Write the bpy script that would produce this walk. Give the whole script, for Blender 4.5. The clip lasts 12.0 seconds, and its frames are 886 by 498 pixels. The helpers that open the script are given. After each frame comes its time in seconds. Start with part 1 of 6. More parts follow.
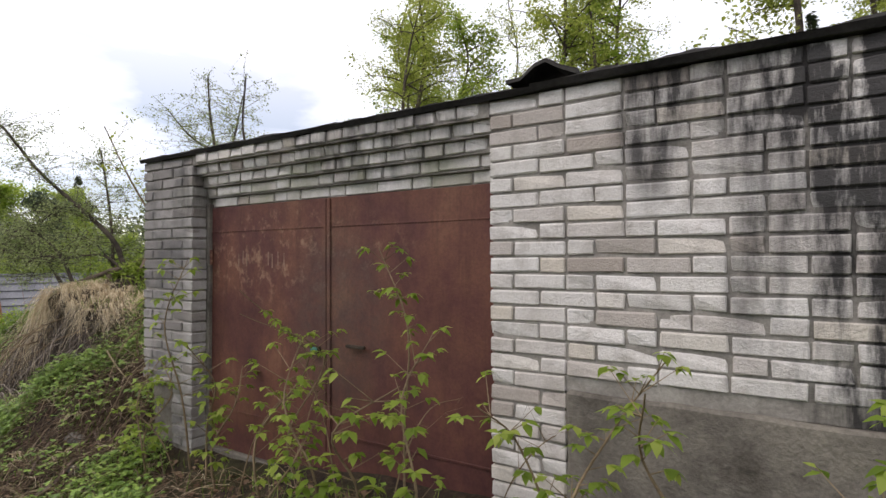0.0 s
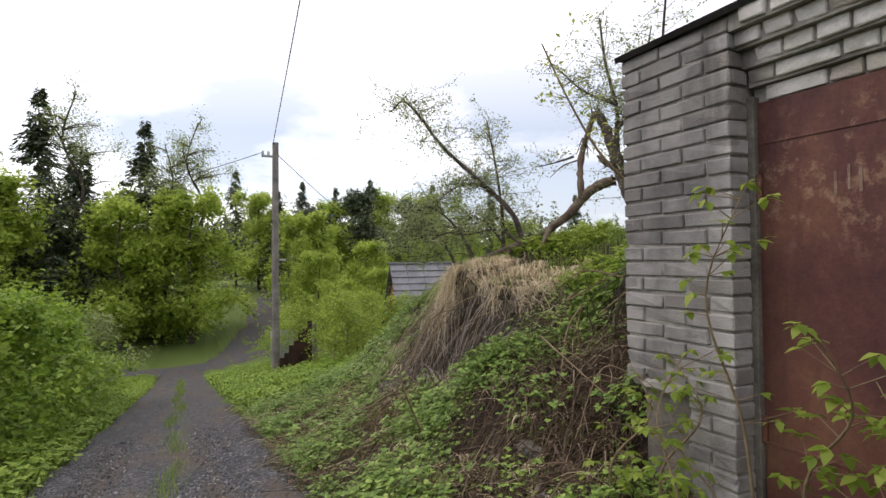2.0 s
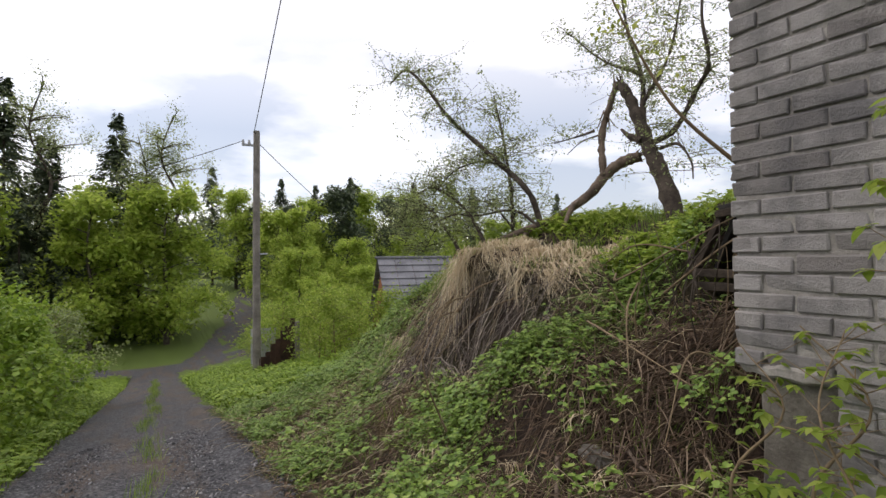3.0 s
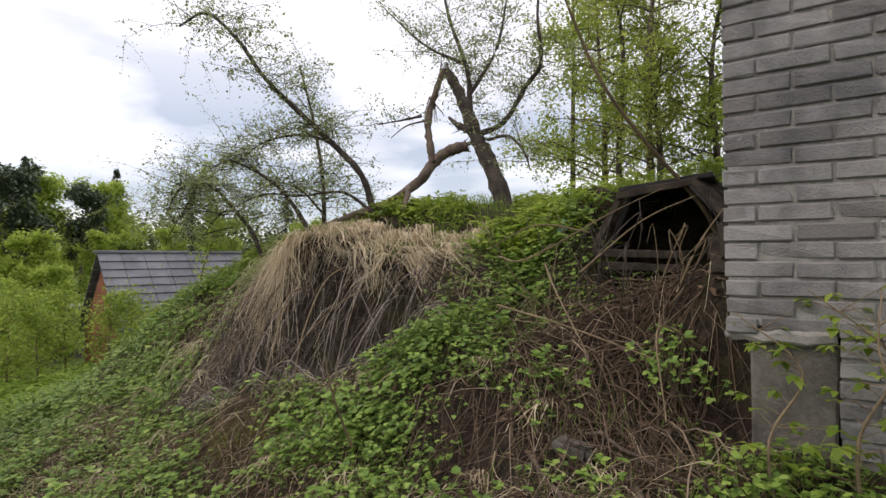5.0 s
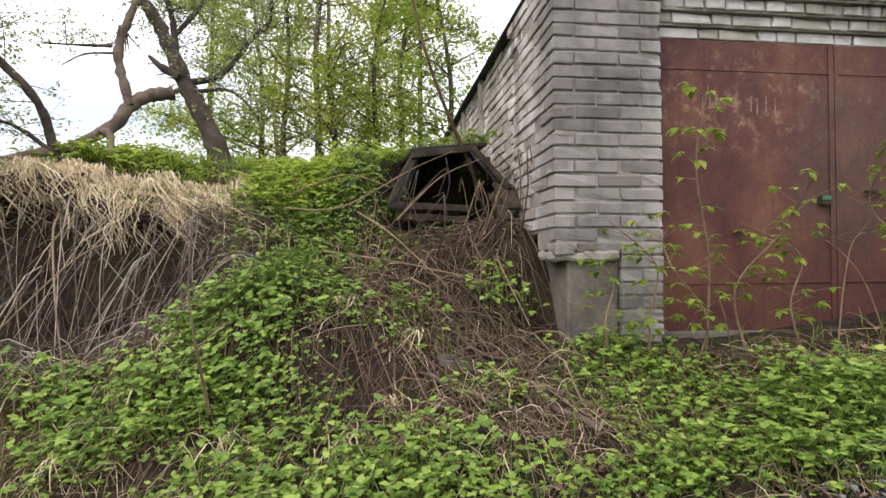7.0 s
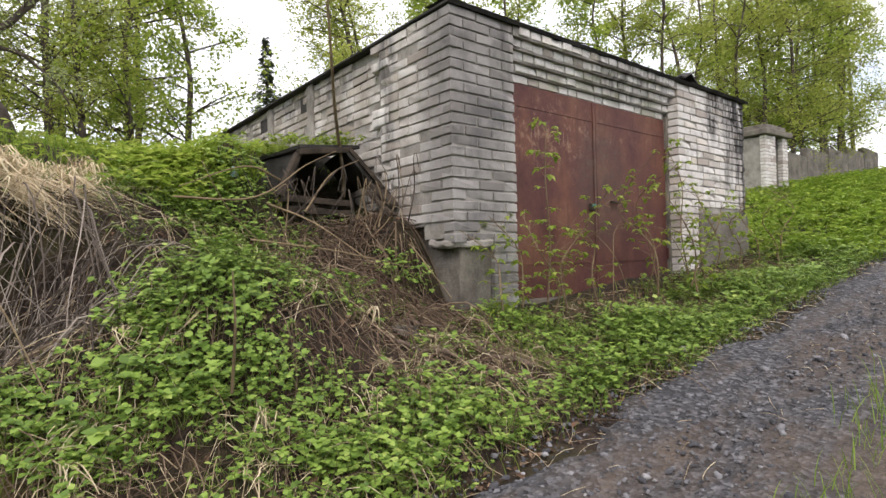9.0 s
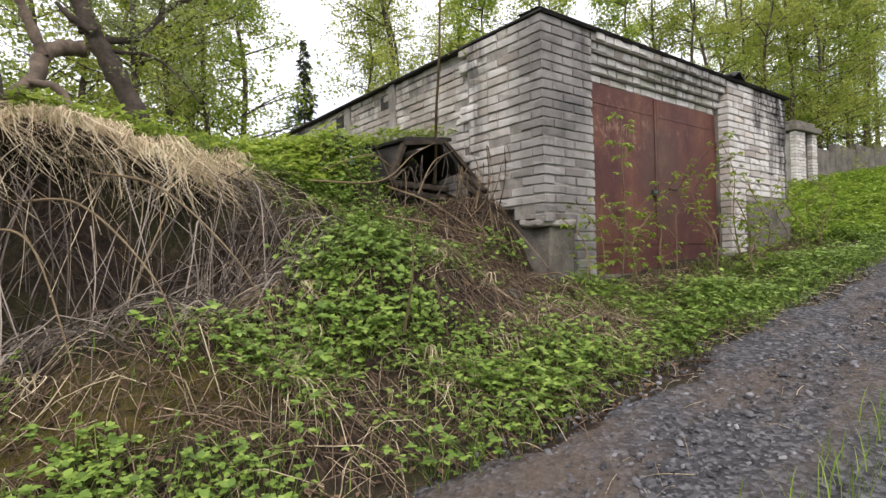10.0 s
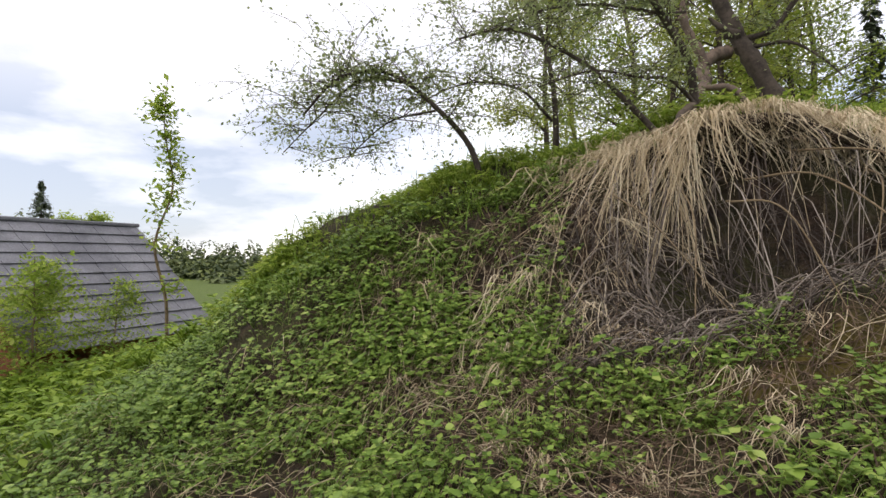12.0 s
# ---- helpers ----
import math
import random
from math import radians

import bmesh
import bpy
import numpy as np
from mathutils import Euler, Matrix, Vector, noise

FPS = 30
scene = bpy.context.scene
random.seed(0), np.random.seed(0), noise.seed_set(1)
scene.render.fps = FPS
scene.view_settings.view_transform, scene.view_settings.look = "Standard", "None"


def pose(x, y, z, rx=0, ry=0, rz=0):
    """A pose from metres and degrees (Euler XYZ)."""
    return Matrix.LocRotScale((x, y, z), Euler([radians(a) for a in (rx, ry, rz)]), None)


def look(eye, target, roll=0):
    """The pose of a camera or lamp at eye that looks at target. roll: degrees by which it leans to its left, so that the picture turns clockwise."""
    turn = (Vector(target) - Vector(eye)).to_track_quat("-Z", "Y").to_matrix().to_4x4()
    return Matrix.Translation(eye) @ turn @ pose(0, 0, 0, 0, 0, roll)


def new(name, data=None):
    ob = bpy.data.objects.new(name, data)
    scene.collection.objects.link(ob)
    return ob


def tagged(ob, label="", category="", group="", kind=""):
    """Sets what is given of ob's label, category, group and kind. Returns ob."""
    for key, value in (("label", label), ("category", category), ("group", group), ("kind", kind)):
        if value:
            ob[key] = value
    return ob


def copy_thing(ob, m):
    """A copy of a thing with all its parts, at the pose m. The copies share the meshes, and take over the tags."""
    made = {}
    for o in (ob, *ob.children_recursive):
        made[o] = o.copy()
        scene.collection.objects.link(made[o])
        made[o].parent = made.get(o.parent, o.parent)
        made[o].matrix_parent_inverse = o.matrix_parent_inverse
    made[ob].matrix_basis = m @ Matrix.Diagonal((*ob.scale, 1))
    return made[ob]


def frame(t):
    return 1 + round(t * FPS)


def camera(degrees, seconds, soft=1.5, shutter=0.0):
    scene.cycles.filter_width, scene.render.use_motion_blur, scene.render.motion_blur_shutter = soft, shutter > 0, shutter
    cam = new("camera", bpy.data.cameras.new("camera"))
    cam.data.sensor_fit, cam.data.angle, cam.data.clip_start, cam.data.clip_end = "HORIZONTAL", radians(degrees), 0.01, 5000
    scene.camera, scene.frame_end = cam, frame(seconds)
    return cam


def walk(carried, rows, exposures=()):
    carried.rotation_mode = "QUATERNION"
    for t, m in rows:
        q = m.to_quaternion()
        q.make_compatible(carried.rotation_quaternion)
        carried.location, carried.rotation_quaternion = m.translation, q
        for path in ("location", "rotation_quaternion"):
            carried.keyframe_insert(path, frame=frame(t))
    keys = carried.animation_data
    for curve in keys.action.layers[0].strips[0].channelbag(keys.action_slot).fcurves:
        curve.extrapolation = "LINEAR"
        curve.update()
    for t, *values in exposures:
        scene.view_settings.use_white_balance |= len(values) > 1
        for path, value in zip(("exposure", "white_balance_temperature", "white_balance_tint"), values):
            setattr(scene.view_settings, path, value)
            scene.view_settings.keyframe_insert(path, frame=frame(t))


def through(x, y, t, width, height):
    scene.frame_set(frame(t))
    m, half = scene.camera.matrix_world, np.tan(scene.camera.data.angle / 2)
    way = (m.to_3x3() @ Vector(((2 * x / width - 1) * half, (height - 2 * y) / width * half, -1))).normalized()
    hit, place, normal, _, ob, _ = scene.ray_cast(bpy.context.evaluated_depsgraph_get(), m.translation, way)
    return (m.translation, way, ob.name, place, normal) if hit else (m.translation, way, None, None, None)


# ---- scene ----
cam = camera(77.07, 12.0)
PATH = [
    (0, 4.413, -2.401, 1.371, 33.21, 1.16, 0.26),
    (0.5, 3.970, -2.292, 1.318, 46.36, 0.96, 0.65),
    (1, 3.359, -2.211, 1.248, 56.37, 0.73, 0.85),
    (1.5, 2.835, -2.140, 1.184, 62.60, 0.90, 0.92),
    (2, 2.296, -2.145, 1.099, 65.09, 1.14, 0.73),
    (2.5, 1.892, -2.152, 1.003, 65.22, 1.28, 0.68),
    (4.5, 0.630, -2.444, 0.779, 42.33, 0.60, 0.48),
    (5, 0.364, -2.634, 0.781, 34.73, 1.08, 0.31),
    (5.5, 0.029, -2.752, 0.644, 22.97, 0.87, -0.17),
    (6, -0.316, -2.895, 0.615, 11.82, 0.75, 0.05),
    (6.5, -0.632, -3.032, 0.613, 3.81, 0.79, 0.29),
    (7, -0.994, -2.999, 0.459, -7.00, 0.84, 0.39),
    (7.5, -1.315, -3.067, 0.420, -19.82, 0.97, 0.25),
    (9.5, -2.941, -2.956, 0.299, -39.71, 0.75, 1.59),
    (10, -3.355, -3.016, 0.200, -37.50, 0.84, 1.34),
    (10.5, -3.609, -3.189, 0.179, -30.40, 0.90, 1.51),
    (11, -3.826, -3.309, 0.179, -19.28, 1.02, 1.43),
    (11.5, -4.222, -3.394, 0.108, -6.31, 0.98, 0.91),
    (12, -4.596, -3.330, 0.052, 11.59, 1.30, 1.46),
]
walk(cam, [(t, pose(x, y, z, 90 + pitch, roll, yaw)) for t, x, y, z, yaw, pitch, roll in PATH],
     tuple((t, stops, 6950, 16) for t, stops in ((0, 0.04), (0.5, 0.1), (1.5, 0.12), (2.5, -0.08), (4.5, -0.17), (5.0, -0.13), (5.5, 0.0), (6.5, 0.44), (7.5, 0.6), (9.5, 0.5), (10.5, 0.47), (11.0, 0.46), (11.5, 0.28), (12, 0.02))))

# ---- light ----
world = bpy.data.worlds.new("overcast_sky")
scene.world = world
world.use_nodes = True
wn, wl = world.node_tree.nodes, world.node_tree.links
wn.clear()
sky = wn.new("ShaderNodeTexSky")
sky.sky_type, sky.sun_disc = "NISHITA", False
sky.sun_elevation, sky.sun_rotation = radians(48), radians(225)
coord = wn.new("ShaderNodeTexCoord")
wmap = wn.new("ShaderNodeMapping")
wmap.inputs["Scale"].default_value = (1.0, 1.0, 3.2)
cloud = wn.new("ShaderNodeTexNoise")
cloud.inputs["Scale"].default_value, cloud.inputs["Detail"].default_value, cloud.inputs["Roughness"].default_value = 2.3, 7.0, 0.52
wramp = wn.new("ShaderNodeValToRGB")
wramp.color_ramp.elements[0].position, wramp.color_ramp.elements[0].color = 0.44, (0.42, 0.48, 0.58, 1)
wramp.color_ramp.elements[1].position, wramp.color_ramp.elements[1].color = 0.60, (1.0, 1.02, 1.05, 1)
wsep = wn.new("ShaderNodeSeparateXYZ")
whigh = wn.new("ShaderNodeMapRange")
whigh.inputs["From Min"].default_value, whigh.inputs["From Max"].default_value = 0.22, 0.46
wmix = wn.new("ShaderNodeMix")
wmix.data_type = "RGBA"
wmix.inputs["B"].default_value = (1.02, 1.03, 1.05, 1)
wsky = wn.new("ShaderNodeBackground")
wsky.inputs["Strength"].default_value = 0.06
wcloud = wn.new("ShaderNodeBackground")
wcloud.inputs["Strength"].default_value = 1.12
wadd = wn.new("ShaderNodeAddShader")
wout = wn.new("ShaderNodeOutputWorld")
wl.new(coord.outputs["Generated"], wmap.inputs["Vector"])
wl.new(wmap.outputs["Vector"], cloud.inputs["Vector"])
wl.new(cloud.outputs["Fac"], wramp.inputs["Fac"])
wl.new(coord.outputs["Generated"], wsep.inputs["Vector"])
wl.new(wsep.outputs["Z"], whigh.inputs["Value"])
wl.new(whigh.outputs["Result"], wmix.inputs["Factor"])
wl.new(wramp.outputs["Color"], wmix.inputs["A"])
wl.new(wmix.outputs["Result"], wcloud.inputs["Color"])
wl.new(sky.outputs["Color"], wsky.inputs["Color"])
wl.new(wsky.outputs["Background"], wadd.inputs[0])
wl.new(wcloud.outputs["Background"], wadd.inputs[1])
wl.new(wadd.outputs["Shader"], wout.inputs["Surface"])

sun = new("sun", bpy.data.lights.new("sun", "SUN"))
sun.data.energy, sun.data.angle, sun.data.color = 0.95, radians(25), (1.0, 0.96, 0.9)
sun.matrix_world = look((-15, -15, 24), (0, 0, 0))


# ---- materials ----
def material(name, rough=0.85):
    m = bpy.data.materials.new(name)
    m.use_nodes = True
    b = m.node_tree.nodes["Principled BSDF"]
    b.inputs["Roughness"].default_value = rough
    b.inputs["Specular IOR Level"].default_value = 0.3
    return m, m.node_tree.nodes, m.node_tree.links, b


def noise_node(n, l, scale, detail=5.0, rough=0.6, space=None, stretch=None):
    t = n.new("ShaderNodeTexNoise")
    t.inputs["Scale"].default_value, t.inputs["Detail"].default_value, t.inputs["Roughness"].default_value = scale, detail, rough
    if space is not None:
        if stretch:
            mp = n.new("ShaderNodeMapping")
            mp.inputs["Scale"].default_value = stretch
            l.new(space, mp.inputs["Vector"])
            space = mp.outputs["Vector"]
        l.new(space, t.inputs["Vector"])
    return t.outputs["Fac"]


def ramp(n, l, fac, stops):
    r = n.new("ShaderNodeValToRGB")
    e = r.color_ramp.elements
    while len(e) < len(stops):
        e.new(0.5)
    for k, (p, col) in enumerate(stops):
        e[k].position = p
        e[k].color = (*col, 1) if len(col) == 3 else (col[0], col[0], col[0], 1)
    l.new(fac, r.inputs["Fac"])
    return r.outputs["Color"]


def blend(n, l, fac, a, b, mode="MIX"):
    m = n.new("ShaderNodeMix")
    m.data_type, m.blend_type = "RGBA", mode
    for sock, v in (("Factor", fac), ("A", a), ("B", b)):
        if isinstance(v, bpy.types.NodeSocket):
            l.new(v, m.inputs[sock])
        elif sock == "Factor":
            m.inputs[sock].default_value = v
        else:
            m.inputs[sock].default_value = (*v, 1)
    return m.outputs["Result"]


def arith(n, l, op, a, b=0.0):
    m = n.new("ShaderNodeMath")
    m.operation = op
    for k, v in enumerate((a, b)):
        if isinstance(v, bpy.types.NodeSocket):
            l.new(v, m.inputs[k])
        else:
            m.inputs[k].default_value = v
    return m.outputs[0]


def bump(n, l, b, height, strength=0.4, distance=0.01):
    k = n.new("ShaderNodeBump")
    k.inputs["Strength"].default_value, k.inputs["Distance"].default_value = strength, distance
    l.new(height, k.inputs["Height"])
    l.new(k.outputs["Normal"], b.inputs["Normal"])


def where(n):
    return n.new("ShaderNodeNewGeometry").outputs["Position"]


def spot(n, l, pos, centre, size):
    """1 inside a soft ellipsoid, 0 outside."""
    v = n.new("ShaderNodeVectorMath")
    v.operation = "SUBTRACT"
    v.inputs[1].default_value = centre
    l.new(pos, v.inputs[0])
    w = n.new("ShaderNodeVectorMath")
    w.operation = "DIVIDE"
    w.inputs[1].default_value = size
    l.new(v.outputs[0], w.inputs[0])
    d = n.new("ShaderNodeVectorMath")
    d.operation = "LENGTH"
    l.new(w.outputs[0], d.inputs[0])
    r = n.new("ShaderNodeMapRange")
    r.interpolation_type = "SMOOTHSTEP"
    r.inputs["From Min"].default_value, r.inputs["From Max"].default_value = 1.25, 0.55
    l.new(d.outputs["Value"], r.inputs["Value"])
    return r.outputs["Result"]


def sooty(n, l, pos):
    """Soot and wet streaks under the leaking roof edge."""
    st = noise_node(n, l, 2.9, 7, 0.66, pos, (2.4, 2.4, 0.5))
    v = arith(n, l, "MULTIPLY", spot(n, l, pos, (4.82, 0, 1.5), (0.55, 0.6, 1.7)), 1.25)
    for centre, size, k in (((4.45, 0, 2.2), (0.62, 0.6, 0.42), 0.95), ((3.87, 0, 2.0), (0.16, 0.6, 0.4), 0.9), ((4.2, 0, 1.5), (0.1, 0.6, 0.5), 0.5), ((2.3, 0.1, 2.12), (0.8, 0.6, 0.32), 0.75), ((0.0, 0.80, 1.98), (0.3, 0.12, 0.30), 1.0), ((0.0, 0.78, 1.35), (0.3, 0.07, 0.5), 0.6), ((0.6, 0, 1.95), (0.12, 0.3, 0.35), 0.5), ((0.0, 2.2, 2.1), (0.4, 1.2, 0.25), 0.6)):
        v = arith(n, l, "ADD", v, arith(n, l, "MULTIPLY", spot(n, l, pos, centre, size), k))
    v = arith(n, l, "MULTIPLY", v, ramp(n, l, st, [(0.40, (0.05,)), (0.60, (1,))]))
    return arith(n, l, "MINIMUM", v, 0.94)


def mat_mortar():
    m, n, l, b = material("old_mortar", 0.95)
    pos = where(n)
    big, small = noise_node(n, l, 5, 6, 0.62, pos), noise_node(n, l, 55, 4, 0.7, pos)
    col = ramp(n, l, big, [(0.32, (0.215, 0.198, 0.178)), (0.62, (0.39, 0.37, 0.335))])
    col = blend(n, l, 0.5, col, ramp(n, l, small, [(0.3, (0.4, 0.4, 0.4)), (0.65, (1, 1, 1))]), "MULTIPLY")
    col = blend(n, l, sooty(n, l, pos), col, (0.020, 0.019, 0.020))
    l.new(col, b.inputs["Base Color"])
    bump(n, l, b, arith(n, l, "ADD", small, big), 0.6, 0.01)
    return m


def mat_brick():
    m, n, l, b = material("silicate_brick", 0.9)
    pos = where(n)
    rnd = n.new("ShaderNodeObjectInfo").outputs["Random"]
    isl = n.new("ShaderNodeNewGeometry").outputs["Random Per Island"]
    r2 = arith(n, l, "FRACT", arith(n, l, "ADD", arith(n, l, "MULTIPLY", rnd, 7.31), isl))
    col = ramp(n, l, r2, [(0.0, (0.42, 0.37, 0.33)), (0.12, (0.60, 0.56, 0.53)), (0.4, (0.69, 0.665, 0.64)), (0.85, (0.76, 0.74, 0.72)), (1.0, (0.63, 0.575, 0.50))])
    grain = noise_node(n, l, 95, 4, 0.7, pos)
    col = blend(n, l, 0.32, col, ramp(n, l, grain, [(0.3, (0.45, 0.43, 0.40)), (0.62, (1, 1, 1))]), "MULTIPLY")
    dirt = noise_node(n, l, 6.5, 6, 0.65, pos)
    col = blend(n, l, ramp(n, l, dirt, [(0.48, (0,)), (0.72, (0.75,))]), col, (0.33, 0.30, 0.27))
    # grey weathering of the exposed outer corner, brick by brick and in blotches
    n3 = noise_node(n, l, 2.6, 6, 0.62, pos, (1, 1, 0.7))
    corner = spot(n, l, pos, (0.22, 0.0, 1.1), (0.52, 0.45, 2.2))
    col = blend(n, l, arith(n, l, "MULTIPLY", corner, 0.86), col, blend(n, l, r2, (0.175, 0.165, 0.160), (0.285, 0.27, 0.26)))
    col = blend(n, l, arith(n, l, "MULTIPLY", corner, ramp(n, l, n3, [(0.46, (0,)), (0.64, (0.82,))])), col, (0.10, 0.098, 0.10))
    # lime washed out in a streak, and dirt thrown up on the side wall
    lime = arith(n, l, "MULTIPLY", spot(n, l, pos, (0.0, 0.89, 1.45), (0.3, 0.055, 0.42)), ramp(n, l, dirt, [(0.35, (0.2,)), (0.55, (0.95,))]))
    col = blend(n, l, lime, col, (0.86, 0.85, 0.83))
    old = arith(n, l, "MULTIPLY", spot(n, l, pos, (0.0, 2.9, 1.5), (0.2, 2.6, 1.6)), ramp(n, l, n3, [(0.36, (0.15,)), (0.6, (0.8,))]))
    col = blend(n, l, old, col, (0.27, 0.235, 0.19))
    col = blend(n, l, sooty(n, l, pos), col, (0.030, 0.029, 0.031))
    # moss tint low and along the lintel
    ms = noise_node(n, l, 3.3, 5, 0.6, pos)
    moss = arith(n, l, "MULTIPLY", spot(n, l, pos, (1.9, 0.1, 1.85), (1.4, 0.6, 0.2)), ramp(n, l, ms, [(0.4, (0,)), (0.65, (0.5,))]))
    col = blend(n, l, moss, col, (0.22, 0.25, 0.12))
    l.new(col, b.inputs["Base Color"])
    bump(n, l, b, arith(n, l, "ADD", grain, arith(n, l, "MULTIPLY", dirt, 2.0)), 0.8, 0.009)
    return m


def mat_mix(name, a, b_, scale, rough=0.9, fine=60.0, strength=0.5, dist=0.008, c=None):
    m, n, l, b = material(name, rough)
    pos = where(n)
    big = noise_node(n, l, scale, 6, 0.62, pos)
    small = noise_node(n, l, fine, 4, 0.7, pos)
    stops = [(0.32, a), (0.62, b_)] if c is None else [(0.3, a), (0.5, b_), (0.68, c)]
    col = ramp(n, l, big, stops)
    col = blend(n, l, 0.55, col, ramp(n, l, small, [(0.3, (0.35, 0.35, 0.35)), (0.65, (1, 1, 1))]), "MULTIPLY")
    l.new(col, b.inputs["Base Color"])
    bump(n, l, b, arith(n, l, "ADD", small, big), strength, dist)
    return m


def mat_leaf(name, stops, rough=0.55, through=0.35):
    m, n, l, b = material(name, rough)
    isl = n.new("ShaderNodeNewGeometry").outputs["Random Per Island"]
    pos = where(n)
    patch = noise_node(n, l, 0.9, 4, 0.6, pos)
    fac = arith(n, l, "ADD", arith(n, l, "MULTIPLY", isl, 0.65), arith(n, l, "MULTIPLY", patch, 0.4))
    col = ramp(n, l, fac, stops)
    l.new(col, b.inputs["Base Color"])
    tr = n.new("ShaderNodeBsdfTranslucent")
    l.new(col, tr.inputs["Color"])
    mx = n.new("ShaderNodeMixShader")
    mx.inputs[0].default_value = through
    out = n["Material Output"]
    l.new(b.outputs[0], mx.inputs[1])
    l.new(tr.outputs[0], mx.inputs[2])
    l.new(mx.outputs[0], out.inputs["Surface"])
    return m


def mat_door():
    m, n, l, b = material("rusty_paint", 0.62)
    pos = where(n)
    big = noise_node(n, l, 2.4, 8, 0.66, pos, (1, 1, 0.8))
    run = noise_node(n, l, 5.0, 6, 0.65, pos, (3.0, 3.0, 0.35))
    fine = noise_node(n, l, 70, 5, 0.7, pos)
    col = ramp(n, l, big, [(0.30, (0.062, 0.025, 0.027)), (0.45, (0.112, 0.044, 0.038)), (0.58, (0.155, 0.066, 0.046)), (0.72, (0.215, 0.108, 0.066))])
    col = blend(n, l, ramp(n, l, run, [(0.5, (0,)), (0.72, (0.65,))]), col, (0.085, 0.036, 0.028))
    chip = noise_node(n, l, 11, 8, 0.75, pos)
    top = spot(n, l, pos, (1.4, 0.15, 1.42), (1.1, 0.5, 0.34))
    col = blend(n, l, arith(n, l, "MULTIPLY", top, ramp(n, l, chip, [(0.53, (0,)), (0.66, (0.55,))])), col, (0.42, 0.27, 0.17))
    dark = spot(n, l, pos, (1.95, 0.15, 1.0), (0.42, 0.4, 0.62))
    col = blend(n, l, arith(n, l, "MULTIPLY", dark, ramp(n, l, chip, [(0.35, (0.2,)), (0.6, (0.6,))])), col, (0.060, 0.050, 0.048))
    col = blend(n, l, 0.5, col, ramp(n, l, fine, [(0.3, (0.5, 0.5, 0.5)), (0.6, (1, 1, 1))]), "MULTIPLY")
    l.new(col, b.inputs["Base Color"])
    b.inputs["Specular IOR Level"].default_value = 0.25
    bump(n, l, b, arith(n, l, "ADD", fine, arith(n, l, "MULTIPLY", big, 3.0)), 0.3, 0.006)
    return m


def mat_road():
    m, n, l, b = material("crushed_stone", 0.92)
    pos = where(n)
    v = n.new("ShaderNodeTexVoronoi")
    v.inputs["Scale"].default_value = 46
    l.new(pos, v.inputs["Vector"])
    big = noise_node(n, l, 1.6, 7, 0.7, pos, (0.45, 1.4, 1))
    mid = noise_node(n, l, 11, 6, 0.7, pos)
    col = ramp(n, l, v.outputs["Color"], [(0.1, (0.026, 0.026, 0.029)), (0.5, (0.062, 0.063, 0.069)), (0.9, (0.17, 0.17, 0.18))])
    col = blend(n, l, ramp(n, l, big, [(0.46, (0,)), (0.62, (0.8,))]), col, (0.115, 0.088, 0.068))
    col = blend(n, l, 0.6, col, ramp(n, l, mid, [(0.3, (0.5, 0.5, 0.5)), (0.65, (1.1, 1.1, 1.1))]), "MULTIPLY")
    l.new(col, b.inputs["Base Color"])
    bump(n, l, b, arith(n, l, "ADD", v.outputs["Distance"], mid), 0.9, 0.02)
    return m


def mat_ground():
    m, n, l, b = material("earth_and_litter", 0.95)
    pos = where(n)
    big = noise_node(n, l, 1.3, 6, 0.65, pos)
    mid = noise_node(n, l, 14, 6, 0.7, pos)
    fine = noise_node(n, l, 60, 4, 0.7, pos, (1, 0.25, 1))
    col = ramp(n, l, mid, [(0.3, (0.016, 0.012, 0.010)), (0.5, (0.040, 0.027, 0.020)), (0.72, (0.105, 0.070, 0.048))])
    col = blend(n, l, ramp(n, l, big, [(0.46, (0,)), (0.66, (0.55,))]), col, (0.065, 0.080, 0.022))
    mossy = arith(n, l, "MULTIPLY", spot(n, l, pos, (-3.4, -0.35, -0.35), (1.5, 0.25, 0.6)), ramp(n, l, mid, [(0.35, (0.2,)), (0.6, (0.9,))]))
    col = blend(n, l, mossy, col, (0.13, 0.105, 0.022))
    col = blend(n, l, 0.6, col, ramp(n, l, fine, [(0.3, (0.4, 0.4, 0.4)), (0.65, (1.2, 1.15, 1.05))]), "MULTIPLY")
    sep = n.new("ShaderNodeSeparateXYZ")
    l.new(pos, sep.inputs[0])
    far = n.new("ShaderNodeMapRange")
    far.inputs["From Min"].default_value, far.inputs["From Max"].default_value = -7, -12
    l.new(sep.outputs["X"], far.inputs["Value"])
    col = blend(n, l, arith(n, l, "MULTIPLY", far.outputs["Result"], 0.8), col, ramp(n, l, mid, [(0.3, (0.06, 0.10, 0.02)), (0.7, (0.15, 0.22, 0.04))]))
    l.new(col, b.inputs["Base Color"])
    bump(n, l, b, arith(n, l, "ADD", mid, fine), 0.9, 0.03)
    return m


